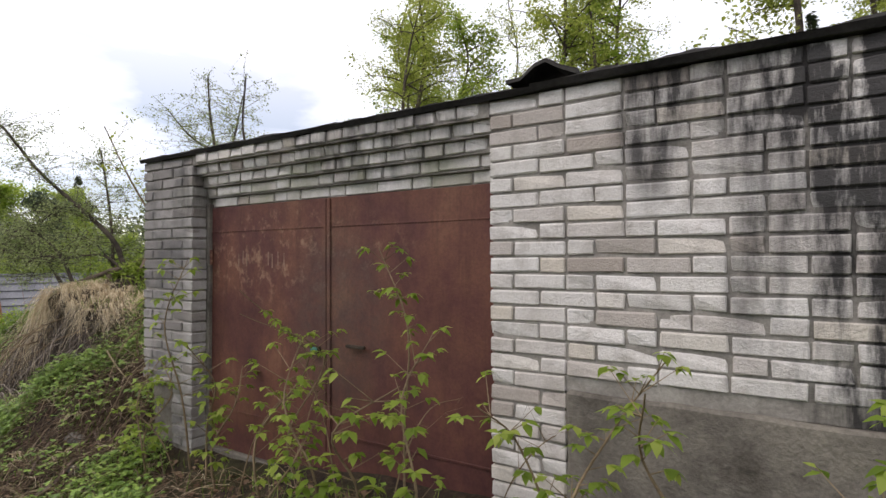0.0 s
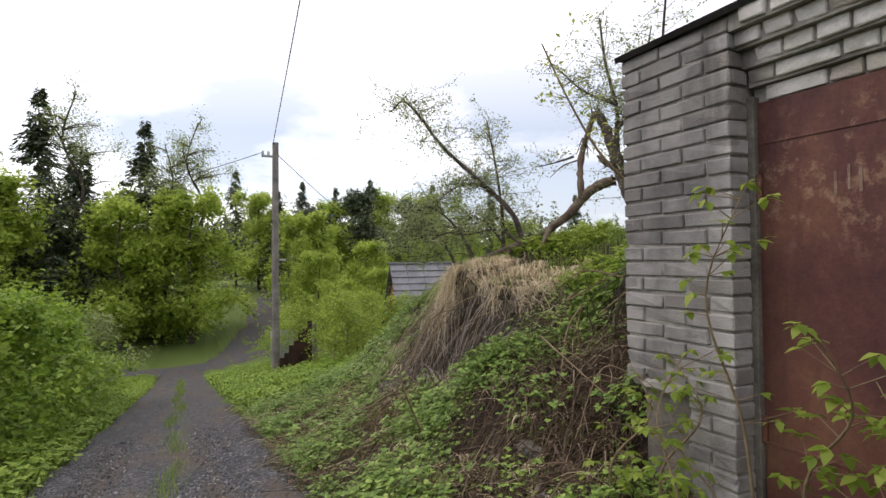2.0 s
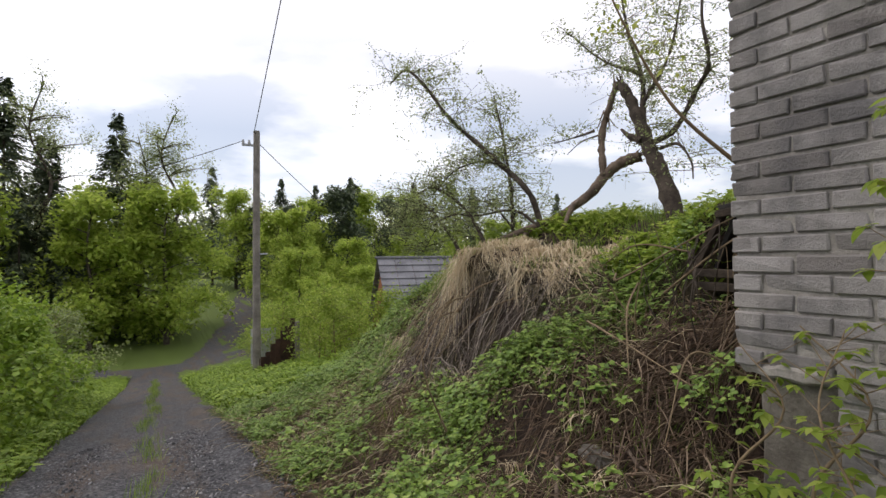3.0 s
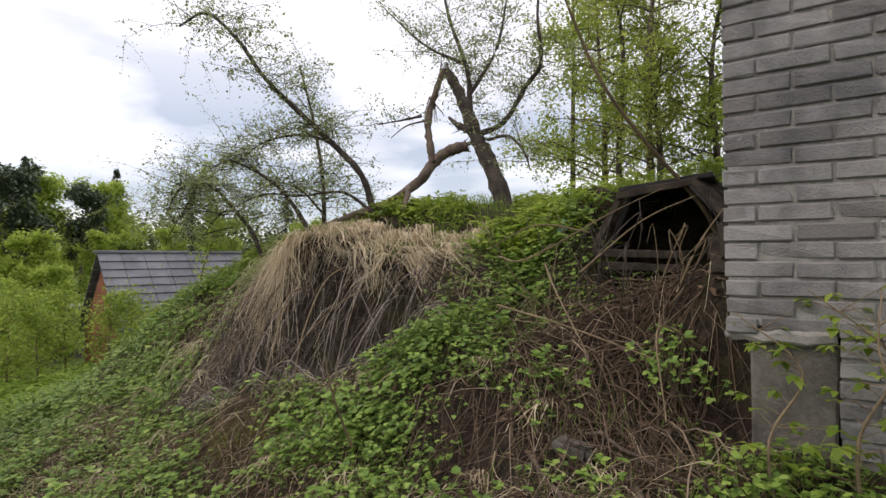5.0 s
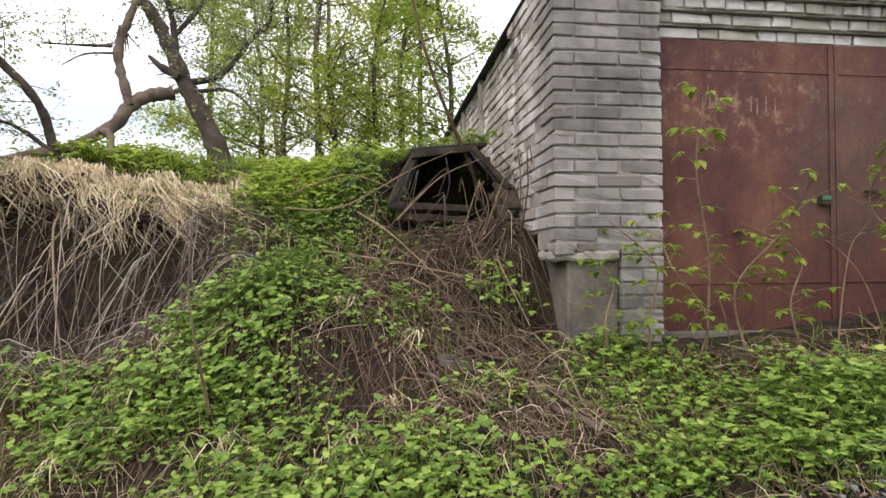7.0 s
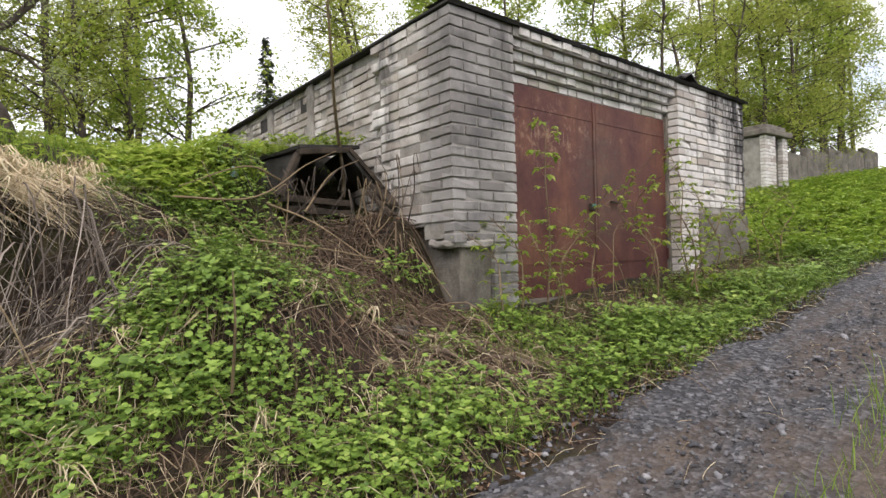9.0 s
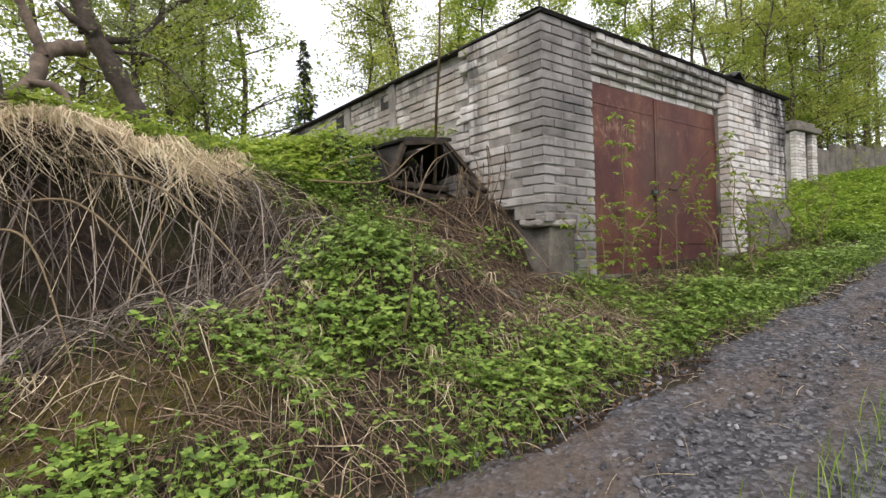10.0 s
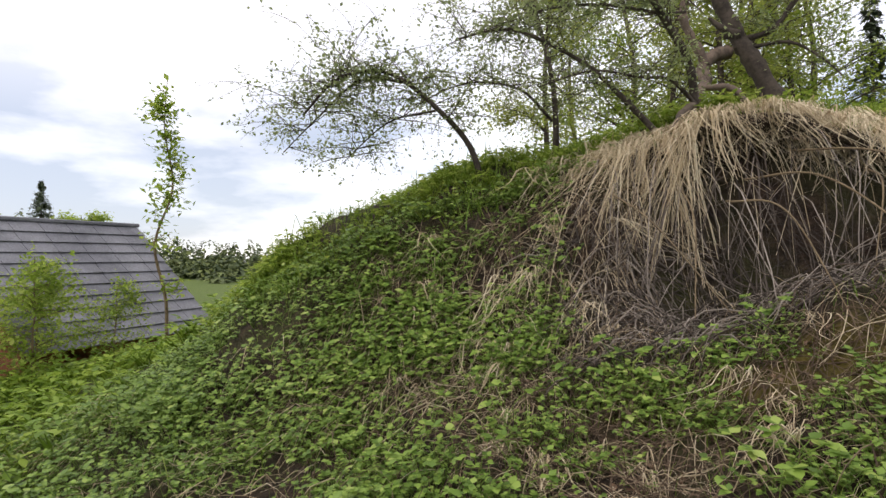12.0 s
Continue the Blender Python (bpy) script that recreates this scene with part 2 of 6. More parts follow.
BRICK = mat_brick()
MORTAR = mat_mortar()
CONCRETE = mat_mix("weathered_concrete", (0.08, 0.070, 0.058), (0.19, 0.172, 0.148), 3.2, 0.92, 45, 0.7, 0.014, (0.26, 0.238, 0.20))
# black roofing felt; its colour also stands for shade in openings
FELT_AND_DARK = mat_mix("roofing_felt_and_dark_gaps", (0.022, 0.021, 0.020), (0.06, 0.056, 0.052), 4, 0.85, 40, 0.6, 0.01)
DOOR = mat_door()
ROAD = mat_road()
GROUND = mat_ground()
ROTTEN = mat_mix("rotten_wood", (0.022, 0.018, 0.014), (0.085, 0.066, 0.05), 6, 0.95, 30, 0.8, 0.012)
POLE = mat_mix("weathered_pole", (0.16, 0.145, 0.13), (0.30, 0.275, 0.25), 3, 0.9, 25, 0.5, 0.01)
BARK = mat_mix("grey_bark", (0.045, 0.036, 0.030), (0.13, 0.105, 0.085), 7, 0.95, 40, 0.8, 0.012)
LOGWOOD = mat_mix("peeled_dead_wood", (0.075, 0.055, 0.042), (0.22, 0.165, 0.125), 5, 0.85, 30, 0.6, 0.01)
TWIG = mat_mix("young_stem", (0.15, 0.11, 0.065), (0.27, 0.20, 0.12), 6, 0.85, 40, 0.3, 0.004)
STRAW = mat_leaf("dry_straw", [(0.1, (0.32, 0.24, 0.15)), (0.5, (0.62, 0.51, 0.34)), (0.9, (0.82, 0.73, 0.54))], 0.8, 0.25)
STEM = mat_leaf("dead_stems", [(0.1, (0.05, 0.034, 0.024)), (0.55, (0.13, 0.088, 0.058)), (0.95, (0.32, 0.24, 0.165))], 0.8, 0.05)
ROOT = mat_leaf("hanging_roots", [(0.1, (0.032, 0.026, 0.022)), (0.5, (0.095, 0.076, 0.062)), (0.9, (0.38, 0.33, 0.28))], 0.85, 0.05)
HERB = mat_leaf("herb_leaf", [(0.1, (0.056, 0.104, 0.021)), (0.4, (0.145, 0.248, 0.043)), (0.75, (0.270, 0.395, 0.076)), (0.96, (0.46, 0.52, 0.16))], 0.45, 0.28)
GRASS = mat_leaf("grass_blade", [(0.1, (0.07, 0.13, 0.018)), (0.5, (0.155, 0.26, 0.03)), (0.9, (0.31, 0.38, 0.09))])
SHOOT = mat_leaf("spring_leaf", [(0.1, (0.14, 0.22, 0.03)), (0.5, (0.26, 0.37, 0.055)), (0.9, (0.46, 0.53, 0.12))], 0.55, 0.6)
APPLE = mat_leaf("apple_leaf", [(0.1, (0.16, 0.21, 0.08)), (0.5, (0.29, 0.35, 0.15)), (0.9, (0.44, 0.49, 0.25))], 0.55, 0.5)
WOODS = mat_leaf("woodland_leaf", [(0.1, (0.17, 0.21, 0.04)), (0.5, (0.31, 0.37, 0.07)), (0.9, (0.50, 0.54, 0.14))], 0.55, 0.6)
BUSH = mat_leaf("bush_leaf", [(0.1, (0.095, 0.165, 0.02)), (0.5, (0.20, 0.32, 0.038)), (0.9, (0.36, 0.47, 0.075))], 0.5, 0.42)
LIME = mat_leaf("lime_leaf", [(0.1, (0.22, 0.32, 0.055)), (0.5, (0.36, 0.47, 0.085)), (0.9, (0.52, 0.60, 0.14))], 0.55, 0.62)
# needle and far leaf colours are lightened to include distance haze
NEEDLE = mat_leaf("spruce_needle", [(0.1, (0.055, 0.078, 0.055)), (0.5, (0.095, 0.128, 0.078)), (0.9, (0.15, 0.19, 0.10))], 0.7, 0.1)
FARLEAF = mat_leaf("far_leaf", [(0.1, (0.06, 0.085, 0.048)), (0.5, (0.115, 0.15, 0.07)), (0.9, (0.24, 0.28, 0.09))], 0.7, 0.1)
DRYLEAF = mat_leaf("fallen_leaf", [(0.1, (0.075, 0.043, 0.028)), (0.5, (0.165, 0.10, 0.062)), (0.9, (0.29, 0.20, 0.13))], 0.8, 0.1)
STONE = mat_leaf("stone_chip", [(0.1, (0.03, 0.031, 0.035)), (0.5, (0.085, 0.086, 0.094)), (0.8, (0.20, 0.20, 0.21)), (0.98, (0.52, 0.51, 0.50))], 0.85, 0.0)
SLATE = mat_mix("grey_slate", (0.14, 0.145, 0.165), (0.25, 0.255, 0.28), 1.5, 0.75, 30, 0.3, 0.01)
RUST = mat_mix("rusted_sheet", (0.03, 0.018, 0.015), (0.085, 0.045, 0.032), 3, 0.8, 30, 0.4, 0.01)
REDBRICK = mat_mix("red_brick_gable", (0.20, 0.075, 0.04), (0.33, 0.13, 0.07), 3, 0.9, 20, 0.4, 0.01)
METAL = mat_mix("galvanised_metal", (0.35, 0.36, 0.38), (0.55, 0.56, 0.58), 2, 0.5, 30, 0.2, 0.004)
GREEN = mat_mix("green_paint", (0.03, 0.14, 0.10), (0.07, 0.22, 0.16), 30, 0.6, 80, 0.3, 0.003)
WHITE = mat_mix("faded_white_paint", (0.17, 0.10, 0.075), (0.30, 0.20, 0.15), 20, 0.8, 80, 0.2, 0.002)
WIRE = mat_mix("black_cable", (0.02, 0.02, 0.02), (0.04, 0.04, 0.04), 5, 0.6)
PLASTIC = mat_mix("blue_plastic_scrap", (0.25, 0.42, 0.45), (0.5, 0.66, 0.68), 20, 0.4, 80, 0.2, 0.003)


# ---- mesh helpers ----
rng = np.random.default_rng(7)


def np_mesh(name, V, F):
    V, F = np.asarray(V, np.float32).reshape(-1, 3), np.asarray(F, np.int32)
    me = bpy.data.meshes.new(name)
    me.vertices.add(len(V))
    me.vertices.foreach_set("co", V.ravel())
    me.loops.add(F.size)
    me.loops.foreach_set("vertex_index", F.ravel())
    me.polygons.add(len(F))
    me.polygons.foreach_set("loop_start", np.arange(0, F.size, F.shape[1], dtype=np.int32))
    me.update(calc_edges=True)
    me.validate()
    return me


def put(name, me, mat, parent=None, label="", smooth=False):
    ob = new(name, me)
    if not me.materials:
        me.materials.append(mat)
    if smooth:
        me.polygons.foreach_set("use_smooth", np.ones(len(me.polygons), bool))
    if parent is not None:
        ob.parent = parent
    if label:
        ob["label"] = label
    return ob


def part(name, bm, mat, parent, label=""):
    me = bpy.data.meshes.new(name)
    bm.to_mesh(me)
    bm.free()
    return put(name, me, mat, parent, label)


def bm_box(x0, y0, z0, x1, y1, z1, bevel=0.0, seg=1):
    bm = bmesh.new()
    bmesh.ops.create_cube(bm, size=1)
    for v in bm.verts:
        v.co = Vector(((x0 + x1) / 2 + v.co.x * (x1 - x0), (y0 + y1) / 2 + v.co.y * (y1 - y0), (z0 + z1) / 2 + v.co.z * (z1 - z0)))
    if bevel:
        bmesh.ops.bevel(bm, geom=bm.edges[:], offset=bevel, segments=seg, affect="EDGES")
    return bm


def roughen(bm, cuts, amount, scale=4.0):
    """Cuts a block up and shakes it, for broken concrete and rotten timber."""
    bmesh.ops.subdivide_edges(bm, edges=bm.edges[:], cuts=cuts, use_grid_fill=True)
    for v in bm.verts:
        v.co += noise.noise_vector(v.co * scale) * amount
    return bm


def empty(name, at=(0, 0, 0)):
    ob = new(name)
    ob.location = at
    return ob


def thing(name, at, label, category, group=""):
    return tagged(empty(name, at), label, category, group)


class Heap:
    """Collects triangles."""

    def __init__(self):
        self.v, self.f, self.n = [], [], 0

    def add(self, V, F):
        V, F = np.asarray(V, float).reshape(-1, 3), np.asarray(F, int)
        if F.shape[1] == 4:
            F = np.concatenate([F[:, [0, 1, 2]], F[:, [0, 2, 3]]])
        self.v.append(V)
        self.f.append(F + self.n)
        self.n += len(V)

    def many(self, T, M):
        """Template T = (V, F) at each 4 x 4 matrix of M."""
        V, F = np.asarray(T[0], float), np.asarray(T[1], int)
        if F.shape[1] == 4:
            F = np.concatenate([F[:, [0, 1, 2]], F[:, [0, 2, 3]]])
        M = np.asarray(M)
        if not len(M):
            return
        W = np.einsum("nij,vj->nvi", M[:, :3, :3], V) + M[:, None, :3, 3]
        G = F[None] + (np.arange(len(M)) * len(V))[:, None, None]
        self.v.append(W.reshape(-1, 3))
        self.f.append(G.reshape(-1, 3) + self.n)
        self.n += len(M) * len(V)

    def mesh(self, name):
        return np_mesh(name, np.concatenate(self.v), np.concatenate(self.f))


def matrices(P, yaw, tilt, size, turn=None):
    """Poses from places, a heading, a lean towards that heading and a size."""
    P = np.asarray(P, float)
    N = len(P)
    yaw, tilt, size = (np.broadcast_to(np.asarray(a, float), (N,)) for a in (yaw, tilt, size))
    turn = np.zeros(N) if turn is None else turn
    cy, sy, ct, st, cr, sr = np.cos(yaw), np.sin(yaw), np.cos(tilt), np.sin(tilt), np.cos(turn), np.sin(turn)
    Z, O = np.zeros(N), np.ones(N)
    Rz = np.array([[cy, -sy, Z], [sy, cy, Z], [Z, Z, O]]).transpose(2, 0, 1)
    Ry = np.array([[ct, Z, st], [Z, O, Z], [-st, Z, ct]]).transpose(2, 0, 1)
    Rt = np.array([[cr, -sr, Z], [sr, cr, Z], [Z, Z, O]]).transpose(2, 0, 1)
    M = np.zeros((N, 4, 4))
    M[:, :3, :3] = (Rz @ Ry @ Rt) * size[:, None, None]
    M[:, :3, 3] = P
    M[:, 3, 3] = 1
    return M


def tube(P, R, sides=6):
    """A tapering tube along the points P."""
    P, R = np.asarray(P, float), np.broadcast_to(np.asarray(R, float), (len(P),))
    T = np.gradient(P, axis=0)
    T /= np.linalg.norm(T, axis=1)[:, None] + 1e-9
    ref = np.where(np.abs(T[:, 2:3]) < 0.9, np.array([[0, 0, 1.0]]), np.array([[1.0, 0, 0]]))
    A = np.cross(T, ref)
    A /= np.linalg.norm(A, axis=1)[:, None] + 1e-9
    B = np.cross(T, A)
    a = np.arange(sides) * 2 * np.pi / sides
    V = P[:, None] + R[:, None, None] * (A[:, None] * np.cos(a)[None, :, None] + B[:, None] * np.sin(a)[None, :, None])
    k, s = np.meshgrid(np.arange(len(P) - 1), np.arange(sides), indexing="ij")
    k, s = k.ravel(), s.ravel()
    s2 = (s + 1) % sides
    return V.reshape(-1, 3), np.stack([k * sides + s, k * sides + s2, (k + 1) * sides + s2, (k + 1) * sides + s], 1)


def bend(P, n=12):
    """A smooth line through a few points."""
    P = [Vector(p) for p in P]
    Q = [P[0] * 2 - P[1]] + P + [P[-1] * 2 - P[-2]]
    out = []
    for i in range(len(P) - 1):
        a, b, c, d = Q[i:i + 4]
        for k in range(n):
            t = k / n
            out.append(0.5 * (2 * b + (c - a) * t + (2 * a - 5 * b + 4 * c - d) * t * t + (3 * b - a - 3 * c + d) * t ** 3))
    return np.array([tuple(v) for v in out + [P[-1]]])


# ---- lie of the land ----
def road_z(x):
    return np.interp(x, [-300, -70, -36, -29, -24.4, -6, 5, 14, 30, 300], [3.0, -2.6, -4.7, -4.7, -4.1, -1.25, 0.245, 1.5, 3.0, 6.0])


FOOT, CREST, TOP = -1.25, 1.3, 2.7
SX = [-30, -14, -9, -7.8, -7.2, -6.5, -5.9, -5.2, -4.5, -4, -3.5, -3, -2.4, -1.5, -0.7, 0, 0.6, 3.1, 4.7, 6, 9, 14, 30]
SHELF = [0.2, 0.2, 0.3, 0.34, 0.35, 0.36, 0.38, 0.4, 0.4, 0.45, 0.57, 0.69, 0.69, 0.71, 0.62, 0.44, 0.30, 0.16, 0.12, 0.10, 0.12, 0.15, 0.3]
STEEP = [0.4, 0.4, 0.42, 0.85, 1.28, 1.48, 1.6, 1.7, 1.78, 1.88, 1.95, 1.88, 1.76, 1.5, 1.42, 1.3, 0.3, 0.3, 0.3, 0.25, 0.32, 0.4, 0.6]
CROWN = [0.5, 0.5, 0.7, 1.4, 1.82, 2.05, 2.12, 2.16, 2.18, 2.22, 2.26, 2.2, 2.1, 1.9, 1.88, 1.82, 0.35, 0.35, 0.4, 0.35, 0.42, 0.5, 0.8]


def land(x, y):
    x, y = np.asarray(x, float), np.asarray(y, float)
    x, y = np.broadcast_arrays(x, y)
    zr = road_z(x)
    a, b, c = np.interp(x, SX, SHELF), np.interp(x, SX, STEEP), np.interp(x, SX, CROWN)
    inside = np.clip((x - 0.0) / 0.3, 0, 1)
    back = np.clip((y - 4.5) / 1.5, 0, 1) * np.clip((6 - x) / 2, 0, 1) * inside
    c = c + back * 1.5
    b = b + back * 1.5
    u = np.clip((y - FOOT) / -FOOT, 0, 1)
    lower = a * (0.55 * u + 0.45 * u * u)
    v = np.clip(y / CREST, 0, 1)
    v = v * v * (3 - 2 * v) * 0.6 + 0.4 * v
    w = np.clip((y - CREST) / (TOP - CREST), 0, 1)
    w = w * (2 - w)
    z = zr + lower + (b - a) * v + (c - b) * w + 0.015 * np.clip(y - TOP, 0, 30)
    z = z + 0.16 * np.exp(-((x + 1.45) / 0.55) ** 2 - ((y - 0.1) / 0.4) ** 2)
    z = z - 0.62 * np.exp(-((x + 3.0) / 0.85) ** 4 - ((y - 0.56) / 0.37) ** 4)
    z = z - 0.25 * np.exp(-((x + 3.9) / 0.35) ** 2 - ((y - 0.5) / 0.3) ** 2)
    z = z - 0.22 * np.exp(-((x + 0.03) / 0.16) ** 2 - ((y - 0.16) / 0.14) ** 2) + 0.30 * np.exp(-((x + 0.08) / 0.28) ** 2 - ((y - 0.52) / 0.26) ** 2)
    z = z - 0.42 * np.exp(-((x + 0.45) / 0.36) ** 4 - ((y - 1.28) / 0.34) ** 4)
    z = z + 0.36 * np.exp(-((x + 1.06) / 0.2) ** 2 - ((y - 1.3) / 0.36) ** 2) + 0.16 * np.exp(-((x + 0.5) / 0.45) ** 2 - ((y - 1.62) / 0.18) ** 2)
    z = z - 0.05 * np.clip(FOOT - y, 0, 2.3)
    left = np.clip(-3.6 - y, 0, 60)
    z = z + 0.12 * np.clip(left / 0.5, 0, 1) + 0.01 * left
    return z


def bumps(x, y, s=1.0):
    return 0.035 * np.sin(3.1 * x * s + 1.7 * np.sin(2.3 * y * s)) + 0.03 * np.sin(4.7 * y * s + 1.3 * np.sin(3.9 * x * s)) + 0.018 * np.sin(11 * x * s + 7 * y * s) + 0.015 * np.sin(17 * y * s - 9 * x * s) + 0.010 * np.sin(29 * x * s + 3 * np.sin(13 * y * s)) + 0.008 * np.sin(37 * y * s + 2 * np.sin(19 * x * s))


def soil(x, y):
    x, y = np.asarray(x, float), np.asarray(y, float)
    off = np.clip((y - FOOT) / 0.4, 0, 1) + np.clip((-3.55 - y) / 0.4, 0, 1)
    hut = np.clip(1 - np.maximum(np.maximum(-x, x - 4.7), np.maximum(-0.3 - y, y - 6)) / 0.3, 0, 1)
    return land(x, y) + bumps(x, y) * off * (1 - hut * 0.7)


def axis(stops):
    out = []
    for (a, b, step) in stops:
        out.append(np.arange(a, b, step))
    return np.concatenate(out)


gx = axis([(-400, -80, 20), (-80, -20, 3), (-20, -7, 0.4), (-7, 6, 0.07), (6, 20, 0.4), (20, 80, 4), (80, 401, 20)])
gy = axis([(-400, -80, 20), (-80, -12, 3), (-12, -4, 0.4), (-4, 4.5, 0.07), (4.5, 14, 0.4), (14, 80, 4), (80, 401, 20)])
GX, GY = np.meshgrid(gx, gy, indexing="ij")
GZ = soil(GX, GY)
nx, ny = GX.shape
I, J = np.meshgrid(np.arange(nx - 1), np.arange(ny - 1), indexing="ij")
I, J = I.ravel(), J.ravel()
ground = put("ground", np_mesh("ground", np.stack([GX, GY, GZ], -1), np.stack([I * ny + J, (I + 1) * ny + J, (I + 1) * ny + J + 1, I * ny + J + 1], 1)), GROUND, smooth=True)
tagged(ground, "brown earth bank with leaf litter, moss and dead stems", "ground", kind="structure")

# lane of crushed stone with ragged edges
lx = np.concatenate([np.arange(-31, -7, 0.3), np.arange(-7, 8, 0.08), np.arange(8, 25, 0.5)])
ls = np.linspace(0, 1, 25)
LX, LS = np.meshgrid(lx, ls, indexing="ij")
near = FOOT - 0.03 + 0.07 * np.sin(2.3 * LX) + 0.05 * np.sin(6.1 * LX + 1) + 0.025 * np.sin(17 * LX)
fars = -3.55 + 0.07 * np.sin(1.9 * LX + 2) + 0.04 * np.sin(7.3 * LX)
LY = near + (fars - near) * LS
ruts = -0.03 * np.exp(-((LY + 1.85) / 0.25) ** 2) - 0.03 * np.exp(-((LY + 2.95) / 0.25) ** 2)
edge = np.minimum(LS, 1 - LS)
LZ = land(LX, LY) + 0.04 + ruts * 0.8 + 0.006 * np.sin(23 * LX + 5 * LY) * np.sin(19 * LY) - 0.07 * np.clip(1 - edge / 0.05, 0, 1)
nx, ny = LX.shape
I, J = np.meshgrid(np.arange(nx - 1), np.arange(ny - 1), indexing="ij")
I, J = I.ravel(), J.ravel()
road = put("road", np_mesh("road", np.stack([LX, LY, LZ], -1), np.stack([I * ny + J + 1, (I + 1) * ny + J + 1, (I + 1) * ny + J, I * ny + J], 1)), ROAD, smooth=True)
tagged(road, "narrow lane of dark grey crushed stone with ruts", "road", kind="structure")


# ---- garage ----
garage = thing("garage", (0, 0, 0), "small white silicate brick garage, weathered and sooty, with rusty doors", "garage")
COURSE, HIGH, X0, X1, X2, X3, DEEP = 0.077, 0.065, 0.645, 3.115, 3.5, 4.69, 6.0
ROWS_UP = 28
TOPZ = ROWS_UP * COURSE


def brick_mesh(length, seed):
    """A worn brick 0.12 deep, its face on y = 0, from x = 0 and z = 0; edges rounded and chipped."""
    r = random.Random(seed)
    bm = bm_box(0, 0, 0, length, 0.12, HIGH, 0.0055)
    for v in bm.verts:
        v.co += Vector((r.uniform(-1, 1) * 0.003, r.uniform(-1, 1) * 0.0005, r.uniform(-1, 1) * 0.0026))
    if seed % 3 == 0:
        cx, cz = r.choice((0, length)), r.choice((0, HIGH))
        for v in bm.verts:
            if abs(v.co.x - cx) < 0.02 and abs(v.co.z - cz) < 0.02 and v.co.y < 0.03:
                v.co += Vector(((0.5 * length - cx) * 0.04, 0.012, (0.5 * HIGH - cz) * 0.12))
    me = bpy.data.meshes.new("brick")
    bm.to_mesh(me)
    bm.free()
    me.materials.append(BRICK)
    return me


LONG = [brick_mesh(0.25, s) for s in range(8)]
SHORT = [brick_mesh(0.12, s + 20) for s in range(8)]
dice = random.Random(11)


def lay(kind, x, y, z, turn=0, parent=None):
    """One brick with its face's lower left corner there; turn -90 lays it along the side wall."""
    ob = new("brick", dice.choice(LONG if kind == "S" else SHORT))
    ob.parent = parent
    ob.matrix_basis = pose(x + dice.uniform(-0.003, 0.003), y + dice.uniform(-0.004, 0.003), z + dice.uniform(-0.002, 0.002), dice.uniform(-0.7, 0.7), dice.uniform(-0.5, 0.5), turn + dice.uniform(-0.5, 0.5))
    return ob


# mortar backing, a little behind the brick faces
front = part("wall_left", bm_box(0.014, 0.012, 0.5, X0 - 0.014, 0.36, TOPZ - 0.004), MORTAR, garage)
part("pier", bm_box(0.40, 0.012, -0.3, X0 - 0.012, 0.12, 0.51), MORTAR, garage)
part("wall_right", bm_box(X1 + 0.012, 0.012, 0.78, X3 - 0.012, 0.36, TOPZ - 0.004), MORTAR, garage)
part("pier", bm_box(X1 + 0.012, 0.014, -0.2, X2 - 0.012, 0.30, 0.79), MORTAR, garage)
side = part("side_wall", bm_box(0.012, 0.361, 0.60, 0.36, 0.93, TOPZ - 0.004), MORTAR, garage)
part("side_wall", bm_box(0.062, 0.931, 0.60, 0.36, DEEP, TOPZ - 0.004), MORTAR, garage)
for yy in (2.28, 3.34):
    part("mortar_strip", roughen(bm_box(0.02, yy - 0.06, 0.75, 0.061, yy + 0.06, TOPZ - 0.01, 0.01), 7, 0.016, 5), MORTAR, garage, "rough vertical strip of mortar")
part("footing", roughen(bm_box(0.10, 0.345, -0.5, 0.35, DEEP, 0.596, 0.01), 6, 0.02, 4), CONCRETE, garage, "dark damp concrete footing under the side wall")
part("back_wall", bm_box(0.361, DEEP - 0.25, 0.0, X3 - 0.02, DEEP - 0.002, TOPZ - 0.004), MORTAR, garage)
part("side_wall", bm_box(X3 - 0.25, 0.361, 0.0, X3 - 0.015, DEEP - 0.251, TOPZ - 0.004), MORTAR, garage)
part("plinth", roughen(bm_box(0.085, 0.035, -0.5, 0.392, 0.34, 0.46, 0.012), 6, 0.018, 6), CONCRETE, garage, "mossy concrete footing under the brick corner")
part("plinth", roughen(bm_box(X2 + 0.004, -0.025, -0.3, X3, 0.34, 0.785, 0.012), 7, 0.012, 5), CONCRETE, garage, "cracked concrete footing, blackened at its end")
part("ledge", roughen(bm_box(-0.004, -0.004, 0.435, 0.388, 0.3, 0.488, 0.014), 7, 0.024, 11), MORTAR, garage)
part("jamb", roughen(bm_box(X0 - 0.03, 0.122, -0.15, X0 + 0.022, 0.30, 1.80, 0.004), 6, 0.007, 8), CONCRETE, garage)
part("jamb", roughen(bm_box(X1 - 0.022, 0.122, -0.1, X1 + 0.03, 0.30, 1.80, 0.004), 6, 0.007, 8), CONCRETE, garage)
part("lintel", bm_box(X0 - 0.01, 0.215, 1.775, X1 + 0.01, 0.36, TOPZ - 0.005), MORTAR, garage)

